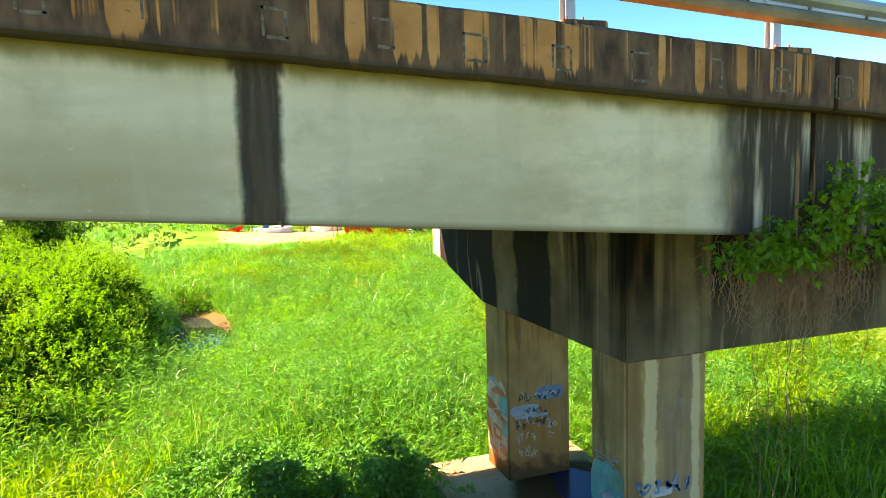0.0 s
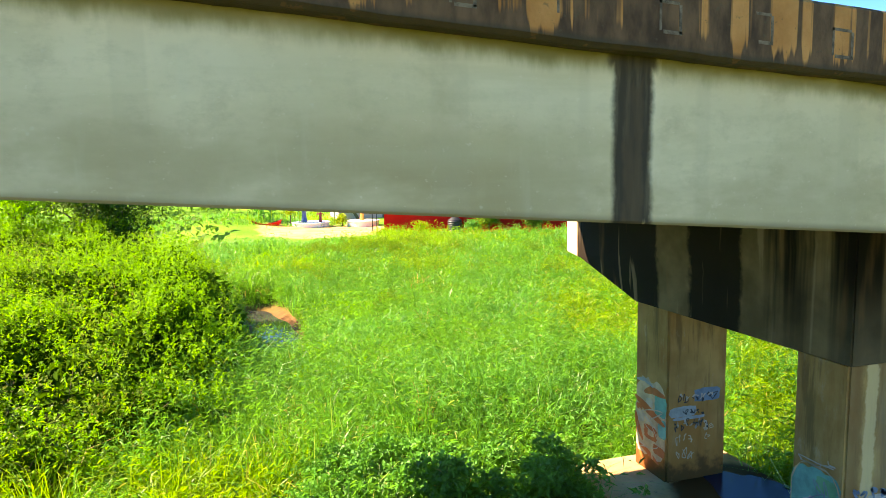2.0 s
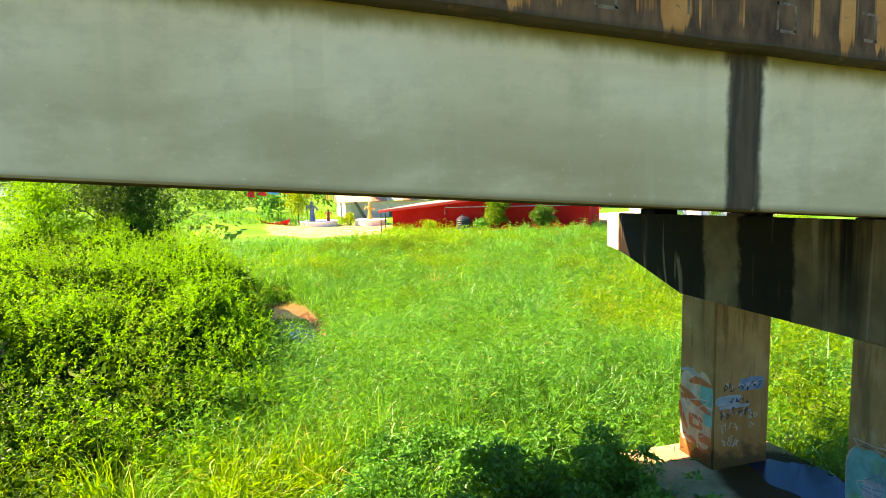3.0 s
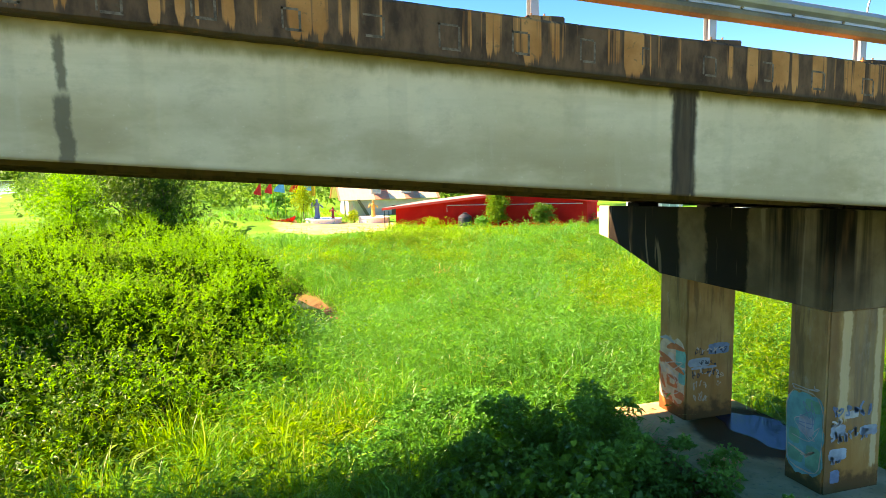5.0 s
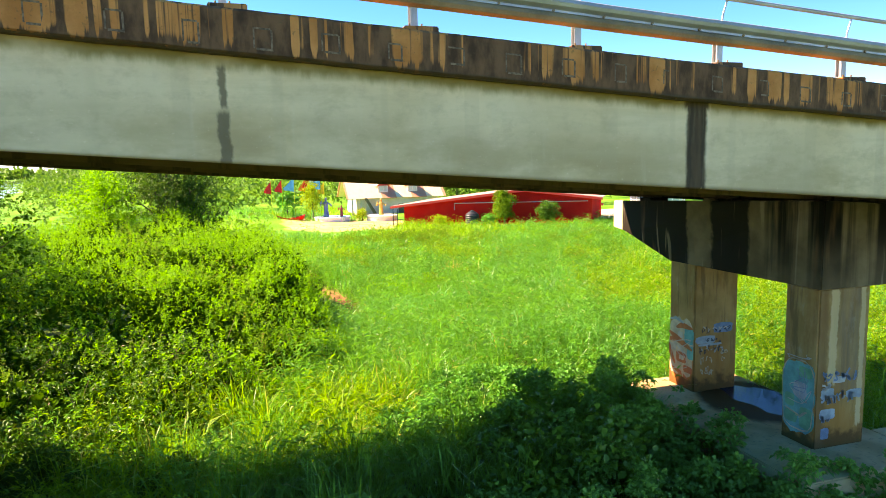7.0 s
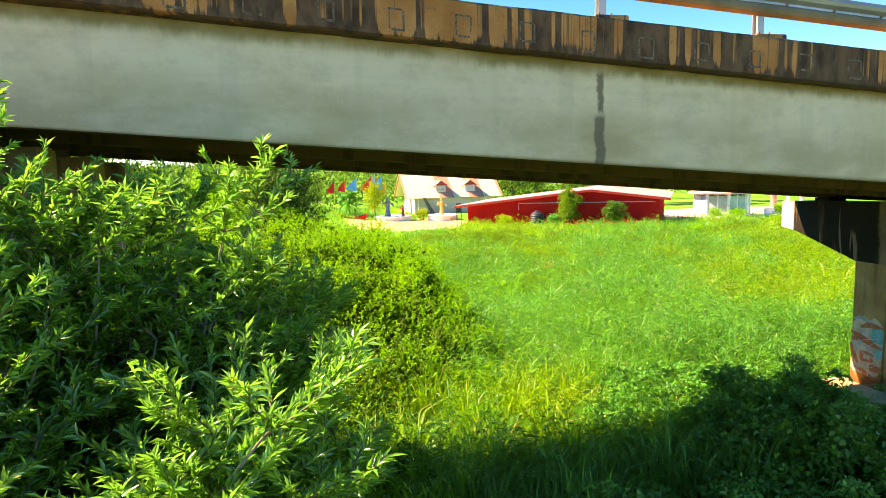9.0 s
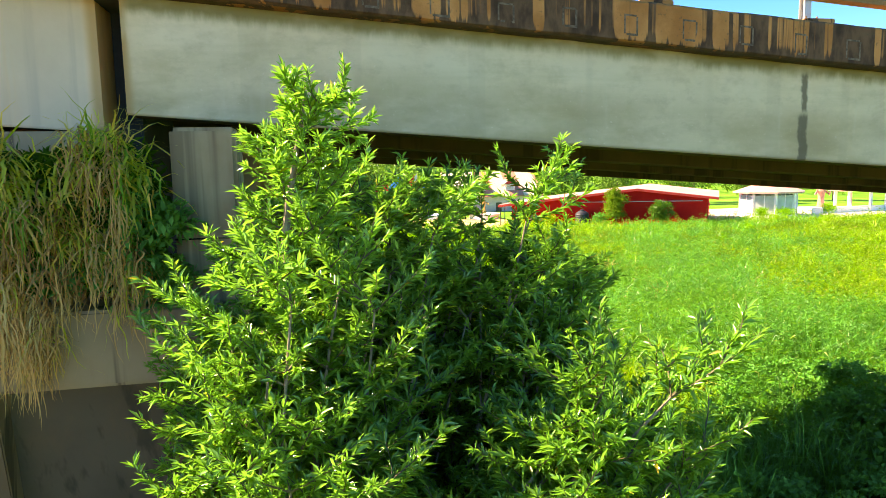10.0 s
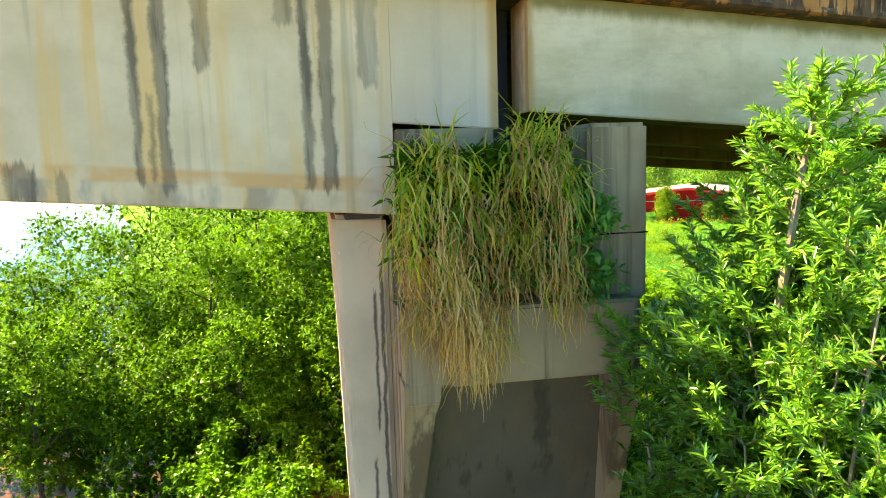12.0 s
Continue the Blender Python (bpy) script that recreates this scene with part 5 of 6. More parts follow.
def make_rubble():
    r = random.Random(11)
    for i in range(16):
        x, y, s = 5.4 + r.uniform(-2.6, 2.6), 65.5 + r.uniform(-1.5, 1.5), r.uniform(0.25, 0.65)
        bm = bmesh.new()
        bmesh.ops.create_icosphere(bm, subdivisions=2, radius=s)
        for v in bm.verts:
            v.co *= 1 + 0.35 * noise.noise(v.co * 2.2 / s + Vector((i, 0, 0)))
            v.co.z *= 0.6
        bmesh.ops.translate(bm, verts=bm.verts, vec=(x, y, float(land(x, y)) + s * 0.22))
        ob = part("rubble_stone", bm, ROCK)
        tagged(ob, "broken grey stone lying in the grass", "stone", "rubble heap")


make_rubble()

# ---- plants ----
def cloud_leaves(centres, radii, count, size, aspect, flat=0.7, shell=0.55, droop=0.1, spread=0.9):
    """Leaves on the skins of many overlapping clumps."""
    centres, radii = np.asarray(centres, float), np.asarray(radii, float)
    w = radii ** 2
    pick = RNG.choice(len(centres), count, p=w / w.sum())
    d = unit(RNG.normal(size=(count, 3)))
    d[:, 2] = np.where(d[:, 2] < -0.3, -d[:, 2], d[:, 2])
    r = radii[pick] * (1 - shell * RNG.random(count) ** 2.0) * (1 + 0.22 * RNG.normal(size=count))
    at = centres[pick] + d * r[:, None] * (1, 1, flat)
    along = d * 0.7 + unit(RNG.normal(size=(count, 3))) * spread
    L = size * RNG.uniform(0.6, 1.3, count)
    return leaves(at, along, L, L * aspect, droop=droop)


def twigs(paths, bm=None):
    for pts, r0, r1 in paths:
        n = len(pts)
        bm = tube(pts, [r0 + (r1 - r0) * k / (n - 1) for k in range(n)], 5, bm, False)
    return bm


def sprigs(root, way, length, per, leaf, aspect, droop=0.12, open_=0.75):
    """Leafy shoots: leaves set along straight twigs."""
    n = len(root)
    way = unit(way)
    s = RNG.random((n, per))
    at = root[:, None] + way[:, None] * (s * np.broadcast_to(length, n)[:, None])[..., None]
    along = way[:, None] * 0.45 + RNG.normal(size=(n, per, 3)) * open_
    L = leaf * RNG.uniform(0.6, 1.3, (n, per)).ravel()
    return leaves(at.reshape(-1, 3), along.reshape(-1, 3), L, L * aspect, droop=droop)


def make_thicket():
    """The broad green bush beside the stream: leafy shoots over inner leaves darkened for shade."""
    top = base("thicket", (-10, 18, -1.0), "broad loose green bush beside the stream", "bush")
    c, r = [], []
    for k in range(1150):
        x, y = RNG.uniform(-22, -2.0), RNG.uniform(6.4, 37)
        edge_r = -2.4 - 0.07 * abs(y - 22) - 1.2 * smooth01(16, 9, y) - 3.0 * smooth01(26, 36, y) + 0.5 * float(waves(x, y, 1.2, 26))
        edge_f = 9.2 - 2.6 * float(smooth01(-5, -8.0, x)) + 0.7 * math.sin(x * 0.7) + 0.5 * math.sin(x * 1.9)
        inside = min(edge_r - x, (y - edge_f) * 1.0, (38 - y), x + 24)
        if inside < 0:
            continue
        crest = 0.35 + 1.3 * float(np.clip((y - 7.4) / 3.4, 0, 1)) + 1.7 * float(np.clip((y - 12.5) / 13.0, 0, 1)) - 0.5 * float(smooth01(-11, -17, x)) + 0.85 * float(waves(x, y, 1.3, 23)) + 0.35 * float(waves(x, y, 0.6, 24))
        g = float(land(x, y))
        h = (crest - g) * math.sqrt(min(1, (inside + 0.15) / 1.8)) * (0.88 + 0.16 * float(waves(x, y, 2.4, 21)) - 0.3 * float(smooth01(0.4, 0.7, waves(x, y, 1.1, 27))))
        s = RNG.uniform(0.35, 0.9)
        c.append((x, y, g + h - s * 0.55))
        r.append(s)
        if inside < 2.0:
            for q in (0.3, 0.55, 0.8):
                if RNG.random() < 0.75:
                    c.append((x + 0.4 * RNG.normal(), y + 0.4 * RNG.normal(), g + q * h))
                    r.append(s * RNG.uniform(0.45, 0.85))
    c, r = np.array(c), np.array(r)
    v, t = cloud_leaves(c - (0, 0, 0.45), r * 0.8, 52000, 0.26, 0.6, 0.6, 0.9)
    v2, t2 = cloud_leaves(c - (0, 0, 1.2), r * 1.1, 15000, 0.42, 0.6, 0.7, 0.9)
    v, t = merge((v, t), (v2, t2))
    soup("shaded_inner_foliage", v, t, LEAF_INNER, top)
    n = 16500
    pick = RNG.choice(len(c), n, p=r ** 2 / (r ** 2).sum())
    d = unit(RNG.normal(size=(n, 3)) + (0, -0.15, 0.45))
    root = c[pick] + d * (r[pick] * RNG.uniform(0.55, 1.05, n))[:, None] * (1, 1, 0.75)
    way = d * 0.7 + (0, 0, 0.75) + RNG.normal(size=(n, 3)) * 0.45
    old = waves(root[:, 0], root[:, 1], 1.0, 29) + 0.5 * RNG.normal(size=n) > 0.55
    long = RNG.uniform(0.2, 0.6, n)
    # Front shoots get darker leaves: the shade there is put into the colour.
    dim = ~old & (RNG.random(n) < 0.75 * smooth01(14, 10, root[:, 1]) * smooth01(-5, -8, root[:, 0]))
    v, t = sprigs(root[dim], way[dim], long[dim], 13, 0.10, 0.48)
    soup("shaded_front_foliage", v, t, LEAF_GLOSSY, top)
    old, young = old & ~dim, ~old & ~dim
    v, t = sprigs(root[young], way[young], long[young], 14, 0.095, 0.5)
    soup("foliage", v, t, LEAF_BUSH, top)
    v, t = sprigs(root[old], way[old], long[old] * 1.15, 12, 0.09, 0.45)
    soup("older_foliage", v, t, LEAF_OLIVE, top)
    front = np.flatnonzero(c[:, 1] < 13)
    for k in range(90):
        x, y, z = c[int(RNG.choice(front) if k < 60 else RNG.integers(len(c)))]
        g = float(land(x, y))
        part("stem", twigs([([(x + RNG.normal() * 0.5, y + RNG.normal() * 0.4, g - 0.2), (x + RNG.normal() * 0.2, y - 0.1, g * 0.4 + z * 0.6), (x + RNG.normal() * 0.5, y - 0.3 + RNG.normal() * 0.3, z + 0.35)], 0.02, 0.006)]), BARK if k % 3 else BARK_DARK, top)


make_thicket()


def make_tree(name, label, x, y, height, crown, count, size, aspect, leaf, bark, seed, group="", low=0.25, flat=0.85, trunk_r=0.09, inner=0):
    """Trunk, limbs that fork, and clumps of leaves along the limbs."""
    r = random.Random(seed)
    g = max(float(land(x, y)), -2.75)
    top = base(name, (x, y, g), label, "tree", group)
    trunk = [Vector((x, y, g - 0.2))]
    for k in range(1, 6):
        trunk.append(Vector((x + r.uniform(-0.12, 0.12) * k * crown * 0.2, y + r.uniform(-0.12, 0.12) * k * crown * 0.2, g + height * 0.92 * k / 5)))
    part("trunk", tube(trunk, [trunk_r * (1.15 - 0.19 * k) for k in range(6)], 8), bark, top)
    bm, cs, rs = None, [], []
    n = 16
    for k in range(n):
        t = low + (0.97 - low) * k / n
        i = min(4, int(t * 5))
        p = trunk[i].lerp(trunk[i + 1], t * 5 - i)
        a = k * 2.4 + r.uniform(-0.4, 0.4)
        reach = crown * (1.05 - 0.62 * ((t - low) / (1 - low)) ** 1.5) * r.uniform(0.65, 1.1)
        q = p + Vector((math.cos(a) * reach * 0.5, math.sin(a) * reach * 0.5, 0.16 * height * r.uniform(0.4, 0.9)))
        e = q + Vector((math.cos(a + r.uniform(-0.5, 0.5)) * reach * 0.5, math.sin(a) * reach * 0.5, 0.08 * height * r.uniform(-0.3, 1.0)))
        part("limb", twigs([([p, q, e], trunk_r * 0.35, 0.008)]), bark, top)
        for s in (0.35, 0.6, 0.85, 1.0):
            c = p.lerp(q, s * 2) if s < 0.5 else q.lerp(e, s * 2 - 1)
            cs.append(tuple(c + Vector((r.uniform(-0.2, 0.2), r.uniform(-0.2, 0.2), r.uniform(-0.1, 0.25))) * crown * 0.6))
            rs.append(crown * r.uniform(0.16, 0.34))
    cs.append(tuple(trunk[-1]))
    rs.append(crown * 0.22)
    cs, rs = np.array(cs), np.array(rs)
    m = count // 9
    pick = RNG.choice(len(cs), m, p=rs ** 2 / (rs ** 2).sum())
    d = unit(RNG.normal(size=(m, 3)) + (0, 0, 0.25))
    root = cs[pick] + d * (rs[pick] * RNG.uniform(0.25, 1.15, m))[:, None] * (1, 1, flat)
    v, t = sprigs(root, d * 0.6 + (0, 0, 0.5) + RNG.normal(size=(m, 3)) * 0.4, size * RNG.uniform(2.0, 4.5, m), 9, size, aspect)
    soup("crown", v, t, leaf, top)
    # Darkened leaves inside the crown stand for its inner shade.
    if inner:
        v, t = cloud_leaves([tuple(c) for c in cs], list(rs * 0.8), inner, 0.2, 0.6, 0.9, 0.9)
        soup("shaded_inner_foliage", v, t, LEAF_INNER, top)
    return top


def make_willow():
    """The young willow in front of the girder: wands with long narrow leaves."""
    x, y = -12.5, -2.0
    g = float(land(x, y))
    top = base("willow_tree", (x, y, g), "young willow with long narrow glossy leaves", "tree")
    trunk = [(x + 0.1, y, g - 0.2), (x + 0.02, y, 2.0), (x - 0.02, y, 3.6), (x + 0.05, y + 0.02, 4.4), (x + 0.2, y, 5.5), (x + 0.37, y, 6.36)]
    part("trunk", tube(trunk, [0.10, 0.08, 0.055, 0.045, 0.03, 0.012], 8), BARK, top, "slim pale grey trunk")
    r = random.Random(2)
    wands = []
    T = [Vector(p) for p in trunk]

    def wand(p, d, length, wig=0.25):
        pts, p, d = [Vector(p)], Vector(p), Vector(d).normalized()
        n = 6
        for k in range(n):
            d = (d + Vector((r.uniform(-wig, wig), r.uniform(-wig, wig), r.uniform(-wig * 0.4, wig * 0.8)))).normalized()
            p = p + d * length / n
            pts.append(p.copy())
        wands.append(pts)
        return pts

    # limbs of the leader
    for k in range(42):
        t = 0.42 + 0.57 * k / 42
        i = min(4, int(t * 5))
        p = T[i].lerp(T[i + 1], t * 5 - i)
        a = k * 2.399 + r.uniform(-0.5, 0.5)
        reach = (1.12 - 0.70 * max(0, (t - 0.42) / 0.55) ** 1.5) * r.uniform(0.7, 1.15)
        reach *= 1 - 0.42 * max(0, -math.cos(a)) * min(1, max(0, (t - 0.5) / 0.2))
        w = wand(p, (math.cos(a), math.sin(a) * 0.9, 0.55), reach)
        for j in (1, 2, 3, 4, 5):
            wand(w[j], (math.cos(a + r.uniform(-1.2, 1.2)), math.sin(a + r.uniform(-1.2, 1.2)), r.uniform(0.1, 1.0)), reach * r.uniform(0.35, 0.6))
    # stems that fan out: a bright curtain towards the river, a low branch, a shaded mass behind
    fans = [((-12.5, -2.2, 0.6), (-13.05, -11.4), (-3.1, -2.1), (3.4, 4.9), 21), ((-11.6, -2.6, 0.6), (-10.6, -9.6), (-3.8, -3.1), (3.2, 4.3), 20),
            ((-11.5, -1.6, 0.0), (-11.1, -9.6), (-2.1, -1.1), (4.2, 5.6), 13), ((-12.0, -1.6, 0.0), (-12.3, -10.9), (-1.9, -0.9), (2.6, 4.6), 9),
            ((-10.9, -1.5, 0.0), (-10.3, -9.3), (-2.0, -0.9), (2.8, 4.7), 11), ((-11.9, -1.3, 0.0), (-12.6, -10.0), (-1.6, -0.8), (3.2, 5.6), 15),
            ((-11.9, -1.4, 0.0), (-12.3, -11.0), (-2.0, -1.1), (4.6, 5.7), 14), ((-12.6, -1.6, 0.6), (-13.2, -12.6), (-1.9, -1.0), (3.4, 4.5), 6), ((-11.1, -1.8, 0.0), (-10.9, -9.4), (-2.3, -1.2), (2.4, 3.6), 9),
            ((-12.5, -2.6, 0.2), (-12.4, -11.2), (-3.4, -2.8), (2.0, 3.8), 13)]
    stems = []
    for foot, xr, yr, zr, n in fans:
        for k in range(n):
            f = (k + r.random()) / n
            stems.append((tuple(Vector(foot) + Vector((r.uniform(-0.3, 0.3), r.uniform(-0.3, 0.3), 0))), (xr[0] + (xr[1] - xr[0]) * f, r.uniform(*yr), r.uniform(*zr))))
    lb = None
    for a, b in stems:
        a, b = Vector(a), Vector(b)
        bend = Vector((r.uniform(-0.2, 0.2), r.uniform(-0.2, 0.2), 0.25))
        pts = [a.lerp(b, k / 6) + bend * math.sin(math.pi * k / 6) for k in range(7)]
        part("limb", tube(pts, [0.035 - 0.0045 * k for k in range(7)], 5, None, False), BARK, top)
        for k in range(3, 7):
            for j in range(4):
                an = r.uniform(0, 6.28)
                w = wand(pts[k], (math.cos(an), math.sin(an), r.uniform(0.1, 1.0)), r.uniform(0.35, 0.75))
                wand(w[3], (math.cos(an + 1), math.sin(an + 1), 0.6), r.uniform(0.3, 0.5))
    for w in wands:
        lb = tube(w[::2], [0.010 - 0.0024 * k for k in range(len(w[::2]))], 3, lb, False)
    tagged(part("twig_growth", lb, TWIG, top), kind="stuff")
    at, al = [], []
    for w in wands:
        for k in range(14 + int(90 * (w[-1] - w[0]).length)):
            s = 0.4 + (len(w) - 1.4) * r.random()
            i = min(len(w) - 2, int(s))
            p = w[i].lerp(w[i + 1], s - i)
            d = (w[i + 1] - w[i]).normalized()
            q = Vector((r.gauss(0, 1), r.gauss(0, 1), r.gauss(0, 0.6)))
            at.append(p)
            al.append(d * 0.9 + q * 0.55 + Vector((0, 0, 0.05)))
    n = len(at)
    L = RNG.uniform(0.065, 0.14, n)
    v, t = leaves(np.array(at), np.array(al), L, L * 0.19, 0.3, 0.14)
    soup("crown", v, t, LEAF_WILLOW, top)
    # Shade behind the stems, put in as darkened leaves.
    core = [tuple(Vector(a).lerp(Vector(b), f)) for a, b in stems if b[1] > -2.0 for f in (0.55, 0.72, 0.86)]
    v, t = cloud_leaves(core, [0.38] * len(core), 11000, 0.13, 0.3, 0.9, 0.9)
    soup("shaded_inner_foliage", v, t, LEAF_INNER, top)


make_willow()

for i, (x, y, h, c) in enumerate(((-17.0, 9.6, 3.6, 1.3), (-19.3, 9.2, 3.2, 1.3), (-21.4, 9.8, 3.8, 1.4), (-23.5, 10.6, 3.6, 1.4), (-18.2, 11.3, 5.2, 1.7), (-20.6, 11.8, 5.4, 1.8), (-22.8, 12.6, 5.6, 1.8), (-25.2, 13.0, 4.6, 1.6),
                                  (-17.4, 13.6, 6.8, 2.0), (-19.6, 14.2, 7.2, 2.1), (-22.2, 15.0, 7.4, 2.2), (-24.6, 15.8, 6.8, 2.0), (-27.0, 16.5, 5.4, 1.8), (-18.0, 17.0, 8.8, 2.5), (-21.0, 17.8, 9.2, 2.6), (-24.0, 18.6, 8.6, 2.5),
                                  (-27.5, 20.0, 7.0, 2.2), (-18.2, 20.6, 9.0, 2.6), (-15.8, 16.0, 7.4, 2.0),
                                  (-23.9, 9.4, 5.2, 1.5), (-25.8, 12.4, 5.2, 1.7), (-28.0, 17.0, 5.6, 2.0), (-26.0, 10.2, 4.6, 1.5), (-29.4, 14.6, 5.0, 1.8))):
    make_tree("mangrove_tree", "leafy green waterside tree on the muddy bank", x + 0.095 * (y + 7) - 0.28, y, h, c * 1.1, int((2800 if y < 13 else 1500) * c * c) + 3200, 0.092, 0.5, LEAF_MANGROVE, BARK_DARK, 30 + i, "waterside trees", 0.26, 0.85, 0.07, 900)
for i, (x, y, h, c, leaf, n, low, flat) in enumerate(((-13.4, 36, 7.6, 2.5, LEAF_BUSH, 10000, 0.3, 0.85), (-10.2, 37, 9.2, 3.0, LEAF_DARK, 11000, 0.5, 0.5), (-8.4, 36.5, 7.0, 2.0, LEAF_DARK, 5000, 0.55, 0.5))):
    make_tree("spreading_tree", "wide leafy tree behind the thicket", x, y, h, c, n, 0.19, 0.4, leaf, BARK_DARK, 60 + i, "trees behind the thicket", low, flat, 0.16)


def tufts(n, x0, x1, y0, y1, h0, h1, w, keep, per, spread, cell=1.7):
    """Tufts of blades that lean out from one root, swelling into hummocks."""
    x, y = RNG.uniform(x0, x1, n), RNG.uniform(y0, y1, n)
    ok = keep(x, y)
    x, y = x[ok], y[ok]
    swell, out = hummock(x, y, cell, 5)
    tall = np.clip(0.34 + 1.25 * swell + 0.22 * waves(x, y, 3.0, 12) + 0.22 * waves(x, y, 0.9, 13), 0.25, 1.9) * RNG.uniform(h0, h1, len(x))
    x, y, tall, out = np.repeat(x, per), np.repeat(y, per), np.repeat(tall, per), np.repeat(out, per, 0)
    m = len(x)
    off = RNG.normal(size=(m, 2)) * spread
    x, y = x + off[:, 0], y + off[:, 1]
    z = land(x, y)
    ok = (z > -2.8) & keep(x, y)
    lean = off / spread * 0.34 + RNG.normal(size=(m, 2)) * 0.36 + out * 0.30
    root = np.stack([x, y, z - 0.03], 1)[ok]
    return blades(root, lean[ok], tall[ok] * RNG.uniform(0.5, 1.15, len(root)), w * RNG.uniform(0.7, 1.4, len(root)))


for i, (x, y, h, c) in enumerate(((33, 112, 8.2, 3.0), (39, 116, 8.8, 3.2), (45, 110, 7.6, 2.8), (56, 108, 8.4, 3.2), (62, 112, 8.8, 3.2), (68, 104, 7.4, 2.8), (77, 108, 8.4, 3.2), (86, 104, 8.0, 3.0), (29, 120, 8.6, 3.0))):
    make_tree("yard_tree", "dark leafy tree behind the temple yard", x, y, h, c, 3500, 0.42, 0.5, LEAF_FAR, BARK_DARK, 80 + i, "trees behind the yard", 0.2)


def make_grass():
    """Grass over the bank: dense near the bridge, coarser far off."""
    clear = lambda x, y: ~((x > 3.25) & (x < 6.55) & (y > 1.2) & (y < 7.1))
    bush = lambda x, y: ~((x < -4.6) & (y > 11) & (y < 36) & (x > -21))
    pool = lambda x, y: ((x + 1.0) / 1.5) ** 2 + ((y - 30.5) / 8.0) ** 2 > 1
    both = lambda x, y: clear(x, y) & bush(x, y) & (x > -16.0) & pool(x, y)
    yellow = lambda x, y: waves(x, y, 5.0, 31) + 0.5 * waves(x, y, 1.1, 32) + 1.1 * smooth01(2, -7, x) * smooth01(15, 8, y) + 0.8 * smooth01(6, 10, x) > 0.72
    yard = lambda x, y: ((y < 70 + 0.4 * waves(x, y, 6.0, 3)) | (x > 14)) & (y < 80 - 0.667 * (x - 16.3) - 0.8 + np.where(x > 37, 12.0, 0))
    for nm, mat, cond, label in (("tall_grass", GRASS, lambda x, y: ~yellow(x, y), "tall fresh green grass covering the bank"), ("yellow_grass", GRASS_YELLOW, yellow, "tall yellowish grass covering the bank")):
        f = lambda x, y: both(x, y) & cond(x, y)
        v, t = merge(tufts(17500, -15, 20, 3, 20, 0.5, 1.35, 0.022, f, 6, 0.15), tufts(13500, -5, 32, 18, 44, 0.55, 1.4, 0.036, f, 5, 0.22, 2.4),
                     tufts(9500, -14, 62, 42, 80, 0.5, 1.25, 0.055, lambda x, y: f(x, y) & yard(x, y), 8, 0.4, 3.2), tufts(1300, -20, 12, -13, 3, 0.4, 0.8, 0.022, f, 10, 0.12),
                     tufts(3500, -30, 12, 92, 124, 0.4, 0.9, 0.07, cond, 7, 0.6))
        tagged(soup(nm, v, t, mat), label, "grass", kind="stuff")
    # leafy reed stalks that stand in hummocks
    for nm, mat, cond, label in (("reed_grass", GRASS, lambda x, y: ~yellow(x, y), "feathery green reed grass in soft hummocks"), ("yellow_reed_grass", GRASS_YELLOW, yellow, "feathery yellow-green reed grass in soft hummocks")):
        sets = []
        for n, x0, x1, y0, y1, size, per, cell in ((21000, -15, 20, 4.5, 20, 0.20, 9, 1.7), (19000, -5, 32, 18, 44, 0.27, 7, 2.4), (9000, -14, 62, 42, 78, 0.36, 6, 3.2)):
            x, y = RNG.uniform(x0, x1, n), RNG.uniform(y0, y1, n)
            ok = both(x, y) & cond(x, y) & (land(x, y) > -2.75) & ((y < 42) | yard(x, y))
            x, y = x[ok], y[ok]
            swell, out = hummock(x, y, cell, 5)
            tall = (0.22 + 1.35 * swell + 0.15 * waves(x, y, 3.0, 12)) * RNG.uniform(0.6, 1.35, len(x))
            root = np.stack([x, y, land(x, y) + 0.15 * tall], 1)
            way = np.concatenate([out * 0.3, np.ones((len(x), 1))], 1) + RNG.normal(size=(len(x), 3)) * 0.22
            sets.append(sprigs(root, way, np.maximum(tall, 0.2), per, size, 0.10, 0.30, 0.5))
        v, t = merge(*sets)
        tagged(soup(nm, v, t, mat), label, "grass", kind="stuff")
    # long bent grass at the foot of the thicket
    front = lambda x, y: both(x, y) & (waves(x, y, 1.6, 35) > -0.35)
    v, t = tufts(800, -9.0, -1.5, 6.0, 10.2, 0.7, 1.3, 0.03, front, 11, 0.18)
    tagged(soup("long_grass", v, t, GRASS_YELLOW), "long bent yellow-green grass before the thicket", "grass", kind="stuff")
    dry = lambda x, y: both(x, y) & (waves(x, y, 2.0, 36) + 0.4 * waves(x, y, 0.7, 37) > 0.35)
    v, t = merge(tufts(420, -9, 14, 6, 22, 0.6, 1.1, 0.022, dry, 8, 0.15), tufts(420, -4, 30, 20, 50, 0.6, 1.1, 0.04, dry, 8, 0.2))
    tagged(soup("dry_grass", v, t, GRASS_DRY), "dry straw stalks among the green grass", "grass", kind="stuff")
    # small herbs among the grass
    n = 80000
    y = 6 + 50 * RNG.random(n) ** 1.7
    x = RNG.uniform(-7, 16, n) * (0.75 + 0.02 * y) + 0.1 * y
    ok = both(x, y) & (waves(x, y, 2.2, 41) + 0.4 * waves(x, y, 0.6, 42) > 0.05) & (land(x, y) > -2.7) & (y > 5)
    x, y = x[ok], y[ok]
    at = np.stack([x, y, land(x, y) + RNG.uniform(0.15, 0.75, len(x))], 1)
    L = RNG.uniform(0.05, 0.11, len(x)) * (1 + 0.02 * y)
    v, t = leaves(at, unit(RNG.normal(size=at.shape)) + (0, 0, 0.2), L, L * 0.5)
    # upright leafy stalks
    n = 9000
